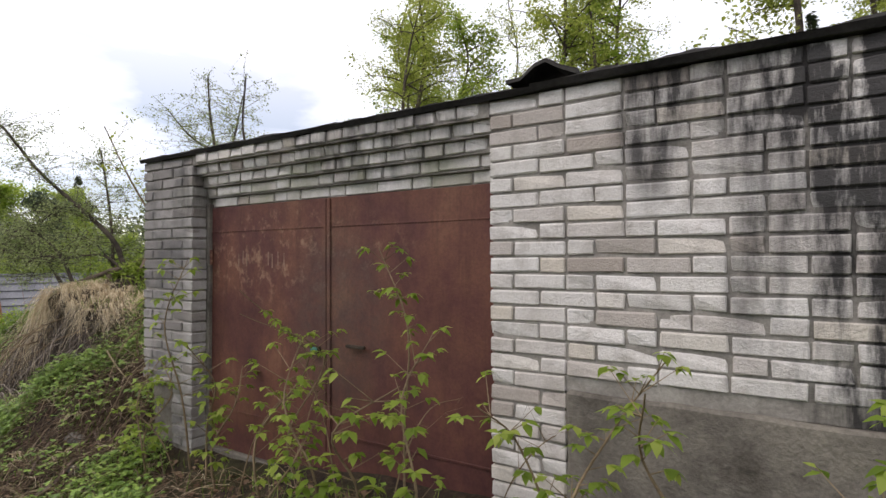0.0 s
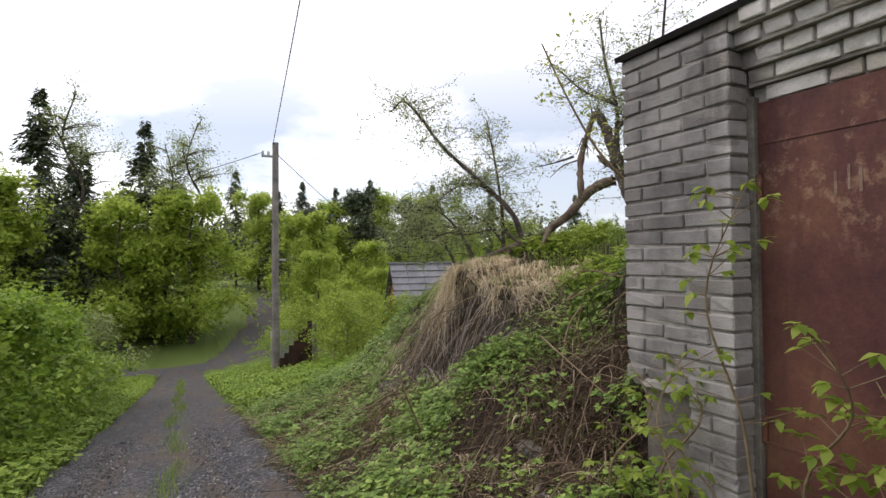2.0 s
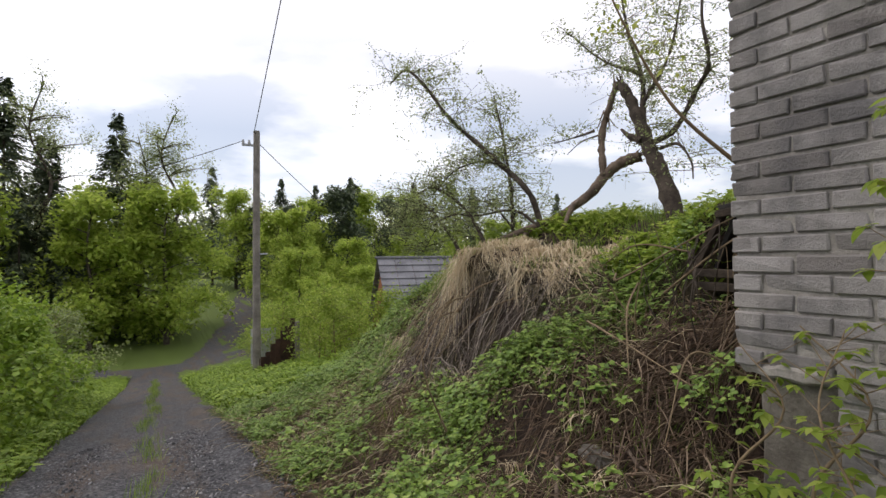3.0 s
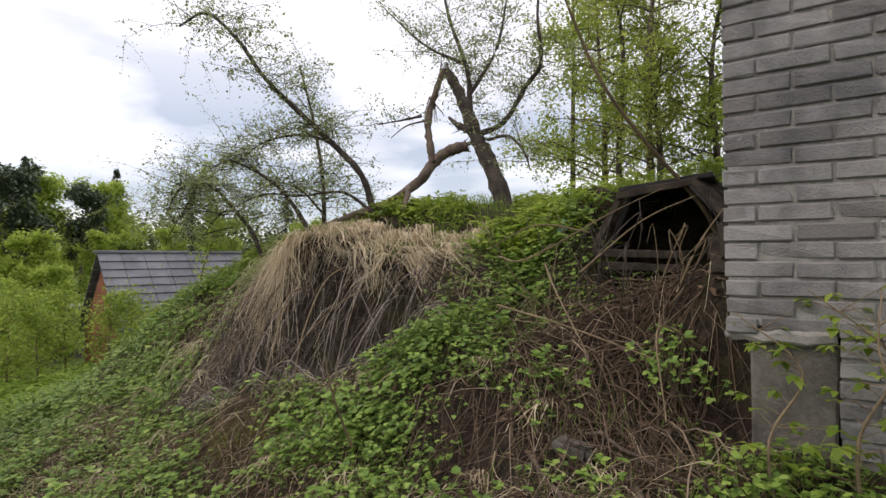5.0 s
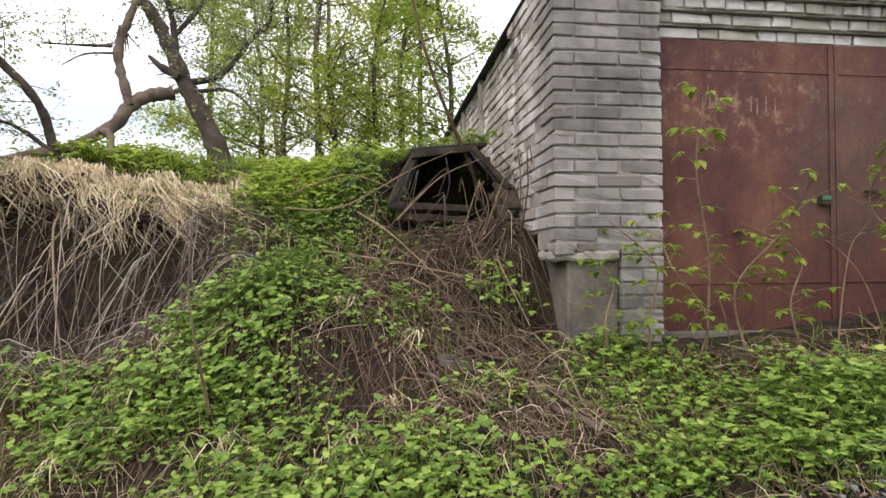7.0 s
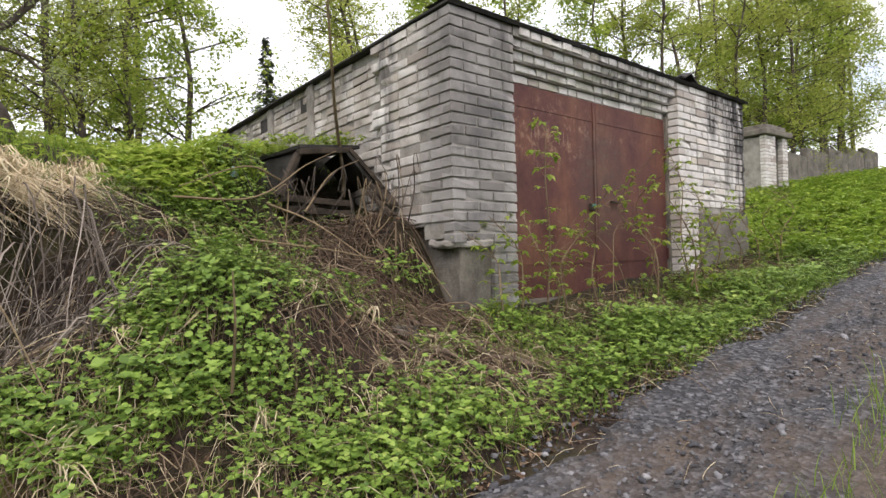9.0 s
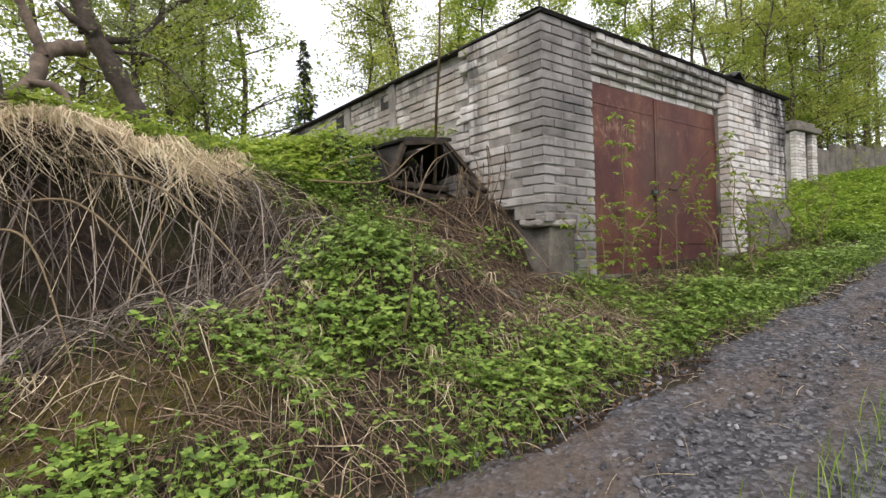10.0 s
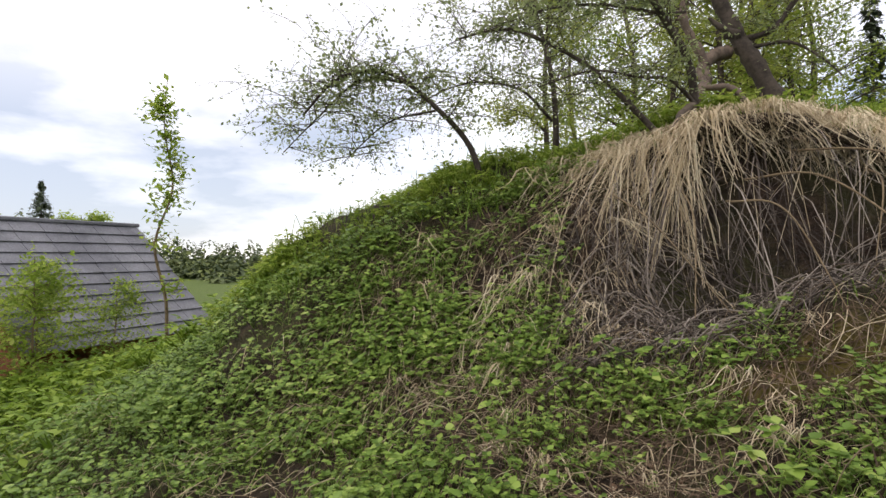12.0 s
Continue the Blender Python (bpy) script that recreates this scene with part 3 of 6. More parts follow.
for row in range(ROWS_UP):
    z = row * COURSE + 0.006
    low = row < 6
    odd = row % 2
    if not low:
        if odd:
            for k, x in (("S", 0.0), ("S", 0.262), ("H", 0.524)):
                lay(k, x, 0, z, 0, garage)
        else:
            for k, x in (("H", 0.0), ("S", 0.132), ("S", 0.394)):
                lay(k, x, 0, z, 0, garage)
    elif odd:
        lay("S", 0.394, 0, z, 0, garage)
    else:
        lay("H", 0.394, 0, z, 0, garage)
        lay("H", 0.525, 0, z, 0, garage)
    # the side of the pier towards the doors
    lay("H", X0 - 0.004, 0.004, z, 90, garage) if row % 3 else None
    # right-hand pier and wall
    x, last = X1, ""
    end = X3 if z > 0.79 else X2
    while x < end - 0.06:
        kind = ("S" if odd else "H") if not last else ("S" if last == "H" or dice.random() < 0.45 else "H")
        if x + 0.25 > end + 0.06:
            kind = "H"
        lay(kind, x, 0, z, 0, garage)
        x += 0.262 if kind == "S" else 0.131
        last = kind

# five header courses over the doors, each standing out over the one below
for row, out in ((23, 0.150), (24, 0.115), (25, 0.075), (26, 0.035), (27, -0.012)):
    z = row * COURSE + 0.006
    x = X0 + 0.004 + (0.06 if row % 2 else 0.0)
    part("course_backing", bm_box(X0 + 0.002, out + 0.014, z - 0.011, X1 - 0.002, 0.22, z + HIGH + 0.002), MORTAR, garage)
    while x < X1 - 0.1:
        kind = "S" if row < 25 and dice.random() < 0.5 and x < X1 - 0.3 else "H"
        lay(kind, x, out, z, 0, garage)
        x += 0.262 if kind == "S" else 0.131

# side wall: vents left open, the far bricks joined
VENTS = (1.41, 2.54, 3.69, 4.8)
rest = Heap()
count = 0
for row in range(8, ROWS_UP):
    z = row * COURSE + 0.006
    y = 0.132 if row % 2 else 0.262
    if not row % 2:
        lay("S", 0.0, 0.25, z, -90, garage)
    while y < DEEP - 0.2:
        if not (row in (25, 26) and any(v - 0.2 < y < v for v in VENTS)):
            kind = "S" if dice.random() < 0.72 else "H"
            dent = dice.uniform(0.03, 0.09) if dice.random() < 0.07 else dice.uniform(-0.006, 0.004)
            long = 0.25 if kind == "S" else 0.12
            dent += 0.05 if y > 0.9 else 0.0
            if y < 3.2 and count < 290:
                count += 1
                ob = lay(kind, dent, y + long, z, -90, garage)
            else:
                me = dice.choice(LONG if kind == "S" else SHORT)
                V = np.empty(len(me.vertices) * 3)
                me.vertices.foreach_get("co", V)
                V = V.reshape(-1, 3)
                W = np.stack([dent + V[:, 1], y + V[:, 0], z + V[:, 2]], 1)
                me.calc_loop_triangles()
                F = np.empty(len(me.loop_triangles) * 3, np.int32)
                me.loop_triangles.foreach_get("vertices", F)
                rest.add(W, F.reshape(-1, 3)[:, ::-1])
            y += long + 0.012
        else:
            y += 0.21
tagged(put("far_bricks", rest.mesh("far_bricks"), BRICK, garage), kind="stuff")
# thin near-black sheets stand in for the shade inside the vents
for v in VENTS:
    part("vent_recess", bm_box(0.056, v - 0.2, 1.925, 0.061, v + 0.02, 2.075), FELT_AND_DARK, garage)

# flat roof: slab, felt and its torn edge
roof = part("roof", roughen(bm_box(-0.015, -0.025, TOPZ + 0.002, X3 + 0.03, DEEP + 0.02, TOPZ + 0.024, 0.004), 9, 0.005, 3), FELT_AND_DARK, garage, "thin flat roof covered with black felt")


def felt_edge(x0, x1, y, z, lift, seed):
    r = random.Random(seed)
    bm = bmesh.new()
    n = int((x1 - x0) / 0.05) + 2
    grid = []
    for i in range(n):
        x = x0 + (x1 - x0) * i / (n - 1)
        up = lift * (0.4 + noise.noise(Vector((x * 3.1, seed, 0))) + 0.5 * noise.noise(Vector((x * 11, seed, 4))))
        line = [(x, y + 0.012, z - 0.022 - abs(up) * 0.25), (x, y, z + 0.004), (x, y + 0.05, z + 0.014 + max(up, 0)), (x, y + 0.28, z + 0.025 + max(up, 0) * 0.4)]
        grid.append([bm.verts.new(p) for p in line])
    for i in range(n - 1):
        for k in range(3):
            bm.faces.new((grid[i][k], grid[i + 1][k], grid[i + 1][k + 1], grid[i][k + 1]))
    bmesh.ops.solidify(bm, geom=bm.faces[:], thickness=0.008)
    return bm


part("felt", felt_edge(-0.02, 3.4, -0.035, TOPZ + 0.016, 0.022, 3), FELT_AND_DARK, roof, "curled torn felt edge")
part("felt", felt_edge(3.35, X3 + 0.05, -0.045, TOPZ + 0.024, 0.026, 8), FELT_AND_DARK, roof, "curled torn felt edge")
flap = bm_box(3.22, -0.02, TOPZ + 0.05, 3.55, 0.25, TOPZ + 0.075)
for v in roughen(flap, 4, 0.03, 7).verts:
    v.co.z += 0.09 * math.exp(-((v.co.x - 3.4) / 0.09) ** 2)
part("felt", flap, FELT_AND_DARK, roof, "lifted flap of roofing felt")

# doors: two sheet-steel leaves
for k, (xa, xb) in enumerate(((X0 + 0.024, 1.862), (1.868, X1 - 0.024))):
    leaf = part("door", roughen(bm_box(xa, 0.150, 0.005, xb, 0.158, 1.772, 0.002), 8, 0.004, 2), DOOR, garage, "brown painted steel door leaf, streaked with rust")
    part("seam", bm_box(xa + 0.01, 0.143, 0.285, xb - 0.01, 0.149, 0.297, 0.001), DOOR, leaf)
    part("seam", bm_box(xa + 0.01, 0.145, 1.585, xb - 0.01, 0.149, 1.593, 0.001), DOOR, leaf)
    part("edge_strip", bm_box((xb - 0.035) if k == 0 else xa, 0.139, 0.01, xb if k == 0 else (xa + 0.03), 0.148, 1.765, 0.002), DOOR, leaf)
    for hz in (0.35, 1.4):
        hx = xa + 0.008 if k == 0 else xb - 0.008
        bm = bmesh.new()
        bmesh.ops.create_cone(bm, cap_ends=True, segments=10, radius1=0.012, radius2=0.012, depth=0.11, matrix=Matrix.Translation((hx, 0.138, hz)))
        part("hinge", bm, DOOR, leaf)
    if k == 0:
        lock = part("lock_box", bm_box(1.745, 0.118, 0.765, 1.815, 0.149, 0.825, 0.006, 2), ROTTEN, leaf, "dark steel lock cover")
        part("lock_plate", bm_box(1.748, 0.113, 0.795, 1.812, 0.119, 0.822, 0.003), GREEN, lock, "green painted lock cover")
        # remains of faded white lettering, no longer legible
        for j, (bx, bw, bz) in enumerate(((0.98, 0.012, 1.38), (1.03, 0.010, 1.40), (1.07, 0.012, 1.385), (1.30, 0.010, 1.39), (1.34, 0.011, 1.375), (1.40, 0.010, 1.39), (1.46, 0.010, 1.38))):
            part("faded_letter", bm_box(bx, 0.1465, bz - 0.05, bx + bw, 0.1495, bz + 0.045), WHITE, leaf)
    else:
        part("handle", bm_box(2.05, 0.112, 0.84, 2.20, 0.135, 0.86, 0.005, 2), ROTTEN, leaf)
part("threshold", roughen(bm_box(X0, 0.12, -0.25, X1, 0.30, 0.0, 0.01), 5, 0.012, 5), CONCRETE, garage)
part("door_shade", bm_box(X0 + 0.03, 0.26, 0.01, X1 - 0.03, 0.265, 1.77), FELT_AND_DARK, garage)


# ---- leaf, blade and stem shapes ----
def leaflet(length=1.0, wide=0.5, fold=0.12, droop=0.15):
    side = [(0.36, 0.50), (0.64, 0.36)]
    V = [(0, 0, 0)] + [(a, wide * b, fold * b - droop * a * a) for a, b in side] + [(1, 0, -droop)] + [(a, -wide * b, fold * b - droop * a * a) for a, b in side[::-1]] + [(0.5, 0, -fold * 0.4)]
    F = [(k, 6, (k + 1) % 6) for k in range(6)]
    return np.array(V) * length, np.array(F)


KITE = (np.array([(0, 0, 0), (0.5, 0.3, 0.08), (1, 0, -0.05), (0.5, -0.3, 0.08)]), np.array([(0, 2, 1), (0, 3, 2)]))


def herb_template(seed, leaves=4, high=0.13, size=0.055, lobes=3):
    """A low plant: thin stalks, each with a leaf of several pointed leaflets."""
    r = np.random.default_rng(seed)
    h = Heap()
    L = leaflet(1, 0.85, 0.10, 0.06)
    for k in range(leaves):
        a = 2 * np.pi * k / leaves + r.uniform(-0.5, 0.5)
        out, up = high * r.uniform(0.4, 0.9), high * r.uniform(0.6, 1.15)
        tip = np.array([out * np.cos(a), out * np.sin(a), up])
        mid = tip * 0.5 + np.array([0, 0, up * 0.2])
        V, F = tube([(0, 0, 0), mid, tip], [0.0022, 0.0018, 0.0013], 3)
        h.add(V, F)
        for j in range(lobes):
            b = a + (j - (lobes - 1) / 2) * (1.25 if lobes == 3 else 0.8)
            s = size * r.uniform(0.75, 1.2) * (1.15 if j == lobes // 2 else 0.9)
            h.many(L, matrices([tip], [b], [r.uniform(-0.55, 0.45)], [s], np.array([0.0])))
    return np.concatenate(h.v), np.concatenate(h.f)


def blade(seed):
    r = np.random.default_rng(seed)
    w, lean = 0.03, r.uniform(0.2, 0.7)
    V = [(0, -w, 0), (0, w, 0), (lean * 0.2, w * 0.8, 0.45), (lean * 0.2, -w * 0.8, 0.45), (lean * 0.6, w * 0.5, 0.8), (lean * 0.6, -w * 0.5, 0.8), (lean * 1.1, 0, 0.98)]
    return np.array(V), np.array([(0, 1, 2), (0, 2, 3), (3, 2, 4), (3, 4, 5), (5, 4, 6)])


def slope_at(x, y):
    e = 0.06
    return (soil(x + e, y) - soil(x - e, y)) / (2 * e), (soil(x, y + e) - soil(x, y - e)) / (2 * e)


def fuzz(x, y, s, k=0.0):
    """Cheap patchiness, about 0 to 1."""
    return 0.5 + 0.25 * np.sin(s * x + 1.9 * np.sin(0.7 * s * y + k) + k) + 0.25 * np.sin(1.3 * s * y + 1.6 * np.sin(0.9 * s * x + 2 * k) + 2.1 * k)


def inside_hut(x, y):
    hole = (x > -0.86) & (x < 0) & (y > 0.82) & (y < 1.62)
    return ((x > -0.06) & (x < X3 + 0.05) & (y > -0.06) & (y < DEEP + 0.1)) | hole


def blob(x, y, cx, cy, rx, ry):
    return np.exp(-((x - cx) / rx) ** 2 - ((y - cy) / ry) ** 2)


def greenness(x, y):
    """How thickly herbs grow."""
    low = np.clip((y - FOOT + 0.02) / 0.15, 0, 1) * np.clip((0.25 - y) / 0.35, 0, 1) * 0.85
    hump = blob(x, y, -1.55, 0.12, 0.75, 0.42) * 1.2
    top = np.clip((y - 1.15) / 0.3, 0, 1) * 0.9
    mid = 0.5 * np.clip((x + 2.1) / 0.3, 0, 1) * np.clip((y - 0.2) / 0.2, 0, 1) * np.clip((-0.9 - x) / 0.3, 0, 1)
    west = np.clip((-4.0 - x) / 0.5, 0, 1) * np.clip((y + 1.2) / 0.2, 0, 1) * (0.85 - 0.5 * np.clip((y - 0.35) / 0.3, 0, 1))
    g = np.maximum.reduce([low, hump, top, mid, west])
    g = g * np.clip(1.9 * fuzz(x, y, 3.1, 0.6) * (0.45 + 0.75 * fuzz(x, y, 7.9, 2.2)) - 0.22, 0.02, 1)
    g = np.maximum(g, blob(x, y, -1.6, 0.05, 0.6, 0.3) * 0.9)
    g = np.maximum(g, (0.35 + 0.5 * fuzz(x, y, 4.3, 1.7)) * np.exp(-((y - FOOT - 0.2) / 0.16) ** 2) * np.clip((x + 2.2) / 0.5, 0, 1))
    bare = blob(x, y, -0.45, 0.25, 0.55, 0.55) + blob(x, y, -0.45, -0.35, 0.55, 0.35) * 0.8 + np.clip((x - 0.3) / 0.3, 0, 1) * np.clip((y + 0.55) / 0.25, 0, 1) * 0.9
    cliff = ((x > -4.5) & (x < -2.05) & (y > 0.02) & (y < 1.1)) * 0.96 + blob(x, y, -3.6, -0.38, 0.7, 0.10) * 0.45
    bare = bare - 0.8 * blob(x, y, -1.3, 0.95, 0.32, 0.35)
    g = np.maximum(g, 0.75 * blob(x, y, -1.3, 0.95, 0.35, 0.35) * (0.3 + fuzz(x, y, 6.5, 1.1)))
    tufts = 0.5 * np.clip(3 * fuzz(x, y, 6.1, 0.3) - 1.6, 0, 1) * blob(x, y, -0.5, 0.2, 0.8, 0.6)
    g = g * (1 - 0.45 * np.clip((-2.2 - x) / 0.6, 0, 1) * (fuzz(x, y, 3.7, 2.9) < 0.5))
    return np.clip(np.maximum(g - bare * 0.85, tufts) - cliff, 0, 1)


def sow(n, x0, x1, y0, y1, density, seed):
    r = np.random.default_rng(seed)
    x, y = r.uniform(x0, x1, n), r.uniform(y0, y1, n)
    keep = (r.uniform(0, 1, n) < density(x, y)) & ~inside_hut(x, y)
    return x[keep], y[keep], r


def grounded(x, y, lift=0.0):
    return np.stack([x, y, soil(x, y) + lift], 1)


def light_herb(seed):
    """A herb for the verges farther off: flat stalks and single-fold leaflets."""
    r = np.random.default_rng(seed)
    h = Heap()
    for k in range(4):
        a = 1.57 * k + r.uniform(-0.6, 0.6)
        out, up = r.uniform(0.05, 0.11), r.uniform(0.08, 0.15)
        tip = np.array([out * np.cos(a), out * np.sin(a), up])
        h.many(KITE, matrices([(0, 0, 0)], [a], [-math.atan2(up, out)], [math.hypot(up, out)], np.array([0.0])) * np.array([[1, 0.06, 1, 1]] * 4))
        for j in range(3):
            h.many(KITE, matrices([tip], [a + (j - 1) * 1.2], [r.uniform(-0.5, 0.5)], [r.uniform(0.045, 0.07)], np.array([0.0])))
    return np.concatenate(h.v), np.concatenate(h.f)


# herbs on the bank and the verge
herbs = Heap()
kinds = [herb_template(s, 4 + s % 2, 0.12 + 0.02 * (s % 3), 0.029 + 0.005 * (s % 3), 5 if s % 2 else 3) for s in range(6)]
x, y, r = sow(31000, -9.0, 4.9, -1.32, 1.25, greenness, 21)
pick = r.integers(0, 6, len(x))
gxs, gys = slope_at(x, y)
down = np.arctan2(-gys, -gxs)
lean = np.clip(np.hypot(gxs, gys) * 0.35, 0, 0.5)
for k in range(6):
    s = pick == k
    M = matrices(grounded(x[s], y[s], -0.01), down[s], lean[s], np.exp(r.normal(-0.46, 0.28, s.sum())), r.uniform(0, 6.28, s.sum()))
    herbs.many(kinds[k], M)
x, y, r = sow(3200, -8.2, -4.6, 0.1, 1.4, lambda a, b: 0.2 + 0.7 * (fuzz(a, b, 3.3, 0.8) > 0.5), 26)
herbs.many(kinds[2], matrices(grounded(x, y, -0.01), r.uniform(3.6, 5.8, len(x)), r.uniform(0.1, 0.5, len(x)), np.exp(r.normal(-0.5, 0.28, len(x))), r.uniform(0, 6.28, len(x))))
tagged(put("bank_herbs", herbs.mesh("bank_herbs"), HERB), "fresh green ground elder and raspberry leaves covering the bank", "plants", kind="stuff")

upper = Heap()
slight = [light_herb(s) for s in range(6)]
x, y, r = sow(8500, -8, 0, 1.0, 4.5, lambda a, b: greenness(a, b) * np.clip(1.3 - 0.25 * (b - 1.2), 0.3, 1) * (1 - 0.8 * blob(a, b, -3.2, 1.25, 0.9, 0.35)), 22)
pick = r.integers(0, 6, len(x))
for k in range(6):
    s = pick == k
    upper.many((kinds if k < 1 else slight)[k], matrices(grounded(x[s], y[s], -0.01), r.uniform(0, 6.28, s.sum()), 0.1, r.uniform(0.55, 1.15, s.sum()), r.uniform(0, 6.28, s.sum())))
x, y, z = r.uniform(-0.85, -0.15, 60), r.uniform(0.98, 1.6, 60), r.uniform(0.9, 1.2, 60)
upper.many(kinds[1], matrices(np.stack([x, y, 1.225 + 0.115 * (x + 0.74)], 1), r.uniform(0, 6.28, 60), 0.1, z * 0.75, r.uniform(0, 6.28, 60)))
tagged(put("mound_herbs", upper.mesh("mound_herbs"), SHOOT), "light green herbs on the crown of the mound", "plants", kind="stuff")

verge = Heap()
x, y, r = sow(6000, 4.6, 22, -1.4, 4.5, lambda a, b: 0.75 * np.clip((b + 1.35) / 0.2, 0, 1), 23)
pick = r.integers(0, 6, len(x))
for k in range(6):
    s = pick == k
    verge.many(slight[k], matrices(grounded(x[s], y[s], -0.01), 0, 0, r.uniform(0.9, 1.8, s.sum()), r.uniform(0, 6.28, s.sum())))
x, y, r = sow(7000, -26, -8.0, -1.3, 6, lambda a, b: 0.75 * np.clip((b + 1.3) / 0.3, 0, 1) * np.clip((-5.5 - a) / 4, 0.15, 1) * (0.4 + 0.8 * fuzz(a, b, 2.1, 1)), 24)
pick = r.integers(0, 6, len(x))
for k in range(6):
    s = pick == k
    verge.many(slight[k], matrices(grounded(x[s], y[s], -0.01), 0, 0, r.uniform(0.9, 1.9, s.sum()), r.uniform(0, 6.28, s.sum())))
x, y, r = sow(4200, -30, 3, -5.2, -3.5, lambda a, b: 0.85 + 0 * a, 25)
pick = r.integers(0, 6, len(x))
for k in range(6):
    s = pick == k
    verge.many(slight[k], matrices(grounded(x[s], y[s], -0.01), 0, 0, r.uniform(0.7, 1.6, s.sum()), r.uniform(0, 6.28, s.sum())))
tagged(put("verge_herbs", verge.mesh("verge_herbs"), BUSH), "green herbs on the verges of the lane", "plants", kind="stuff")

# grass
grass = Heap()
blades = [blade(s) for s in range(4)]


def sow_grass(n, box, density, seed, lo, hi, lift=-0.01):
    x, y, r = sow(n, *box, density, seed)
    pick = r.integers(0, 4, len(x))
    for k in range(4):
        s = pick == k
        M = matrices(grounded(x[s], y[s], lift), r.uniform(0, 6.28, s.sum()), r.uniform(-0.15, 0.35, s.sum()), r.uniform(lo, hi, s.sum()))
        M[:, :3, 1] *= 0.6
        grass.many(blades[k], M)


sow_grass(21000, (-8, 0, 1.22, 4.5), lambda a, b: np.clip(1.25 - 0.3 * (b - 1.1), 0.25, 1) * np.clip(1.8 * fuzz(a, b, 2.6, 2) - 0.35, 0.05, 1) * (1 - 0.75 * blob(a, b, -3.0, 1.4, 1.1, 0.5)), 31, 0.06, 0.19)
sow_grass(900, (-7.6, -5.0, 0.7, 2.2), lambda a, b: (fuzz(a, b, 3.4, 1.2) > 0.55) * 0.7, 37, 0.15, 0.34)
sow_grass(14000, (-6, 4.8, -1.35, 0.3), lambda a, b: 0.5 * fuzz(a, b, 2.9, 1.1) + 0.4 * np.exp(-((b - FOOT) / 0.08) ** 2), 32, 0.05, 0.16)
sow_grass(14000, (-28, 9, -2.55, -2.05), lambda a, b: (fuzz(a, b, 2.5, 4) > 0.42) * np.exp(-((b + 2.3 - 0.06 * np.sin(a)) / 0.1) ** 2), 33, 0.05, 0.17, 0.03)
sow_grass(16000, (-30, 9, -4.9, -3.42), lambda a, b: 0.9 + 0 * a, 34, 0.08, 0.25)
sow_grass(15000, (-26, -5.5, -1.3, 4), lambda a, b: 0.7 - 0.5 * (a > -8.5), 35, 0.07, 0.24)
sow_grass(9000, (4.7, 22, -1.4, 3), lambda a, b: 0.6 + 0 * a, 36, 0.08, 0.22)
tagged(put("grass", grass.mesh("grass"), GRASS), "tufts of fresh spring grass", "grass", kind="stuff")

# dead stems lying on the slope
stems = Heap()


def strew(n, box, density, seed, lo, hi, thick=0.0028, up=0.10, heap=stems):
    x, y, r = sow(n, *box, density, seed)
    sx, sy = slope_at(x, y)
    for i in range(len(x)):
        a = math.atan2(-sy[i], -sx[i]) + r.normal(0, 0.75)
        long = r.uniform(lo, hi)
        t = np.linspace(0, 1, 5)
        px = x[i] + np.cos(a) * long * t + r.normal(0, 0.02) * np.sin(3 * t)
        py = y[i] + np.sin(a) * long * t + r.normal(0, 0.02) * np.sin(2 * t)
        pz = soil(px, py) + 0.012 + r.uniform(0, up) * np.sin(np.pi * np.clip(t * r.uniform(0.6, 1.3), 0, 1))
        V, F = tube(np.stack([px, py, pz], 1), thick * r.uniform(0.5, 1.6) * (1 - 0.6 * t), 3)
        heap.add(V, F)


strew(1500, (-2.2, 0.25, -0.9, 1.0), lambda a, b: np.clip(0.35 + blob(a, b, -0.5, 0.25, 0.8, 0.7), 0, 1), 41, 0.15, 0.6)
strew(1300, (-6, 0.6, -1.25, 0.1), lambda a, b: 0.75 + 0 * a, 42, 0.12, 0.5, 0.003, 0.16)
strew(500, (0.1, 4.6, -0.75, -0.05), lambda a, b: 0.9 + 0 * a, 43, 0.12, 0.5, 0.0025, 0.12)
strew(260, (-0.95, 0.0, -0.1, 0.95), lambda a, b: 0.95 + 0 * a, 40, 0.2, 0.6, 0.0045, 0.16)
strew(850, (-4.8, -2.0, -0.8, 0.2), lambda a, b: 0.9 + 0 * a, 44, 0.15, 0.6)
strew(800, (-6.6, -4.0, 0.0, 1.25), lambda a, b: 0.9 + 0 * a, 56, 0.15, 0.5, 0.003, 0.12)
straws = Heap()
strew(520, (-6.2, -4.0, 0.0, 1.05), lambda a, b: 0.8 + 0 * a, 57, 0.15, 0.45, 0.0026, 0.12, straws)
strew(1100, (-2.4, 0.4, -1.1, 0.9), lambda a, b: (0.2 + 0.8 * (fuzz(a, b, 2.7, 5) > 0.5)) * (1 - 0.9 * blob(a, b, -0.4, 0.35, 0.7, 0.6)), 46, 0.10, 0.4, 0.0022, 0.12, straws)
strew(2000, (-9.0, -2.0, -1.25, 0.7), lambda a, b: 0.3 + 0.7 * (fuzz(a, b, 2.3, 3) > 0.45), 47, 0.10, 0.45, 0.0024, 0.12, straws)
strew(350, (0.2, 4.6, -1.3, -0.05), lambda a, b: 0.9 + 0 * a, 48, 0.10, 0.35, 0.0022, 0.06, straws)
strew(240, (-3.5, 4.0, -2.2, -1.2), lambda a, b: 0.9 + 0 * a, 49, 0.08, 0.25, 0.002, 0.03, straws)
tagged(put("dry_straws", straws.mesh("dry_straws"), STRAW), "pale dry straws strewn over the bank", "plant litter", kind="stuff")
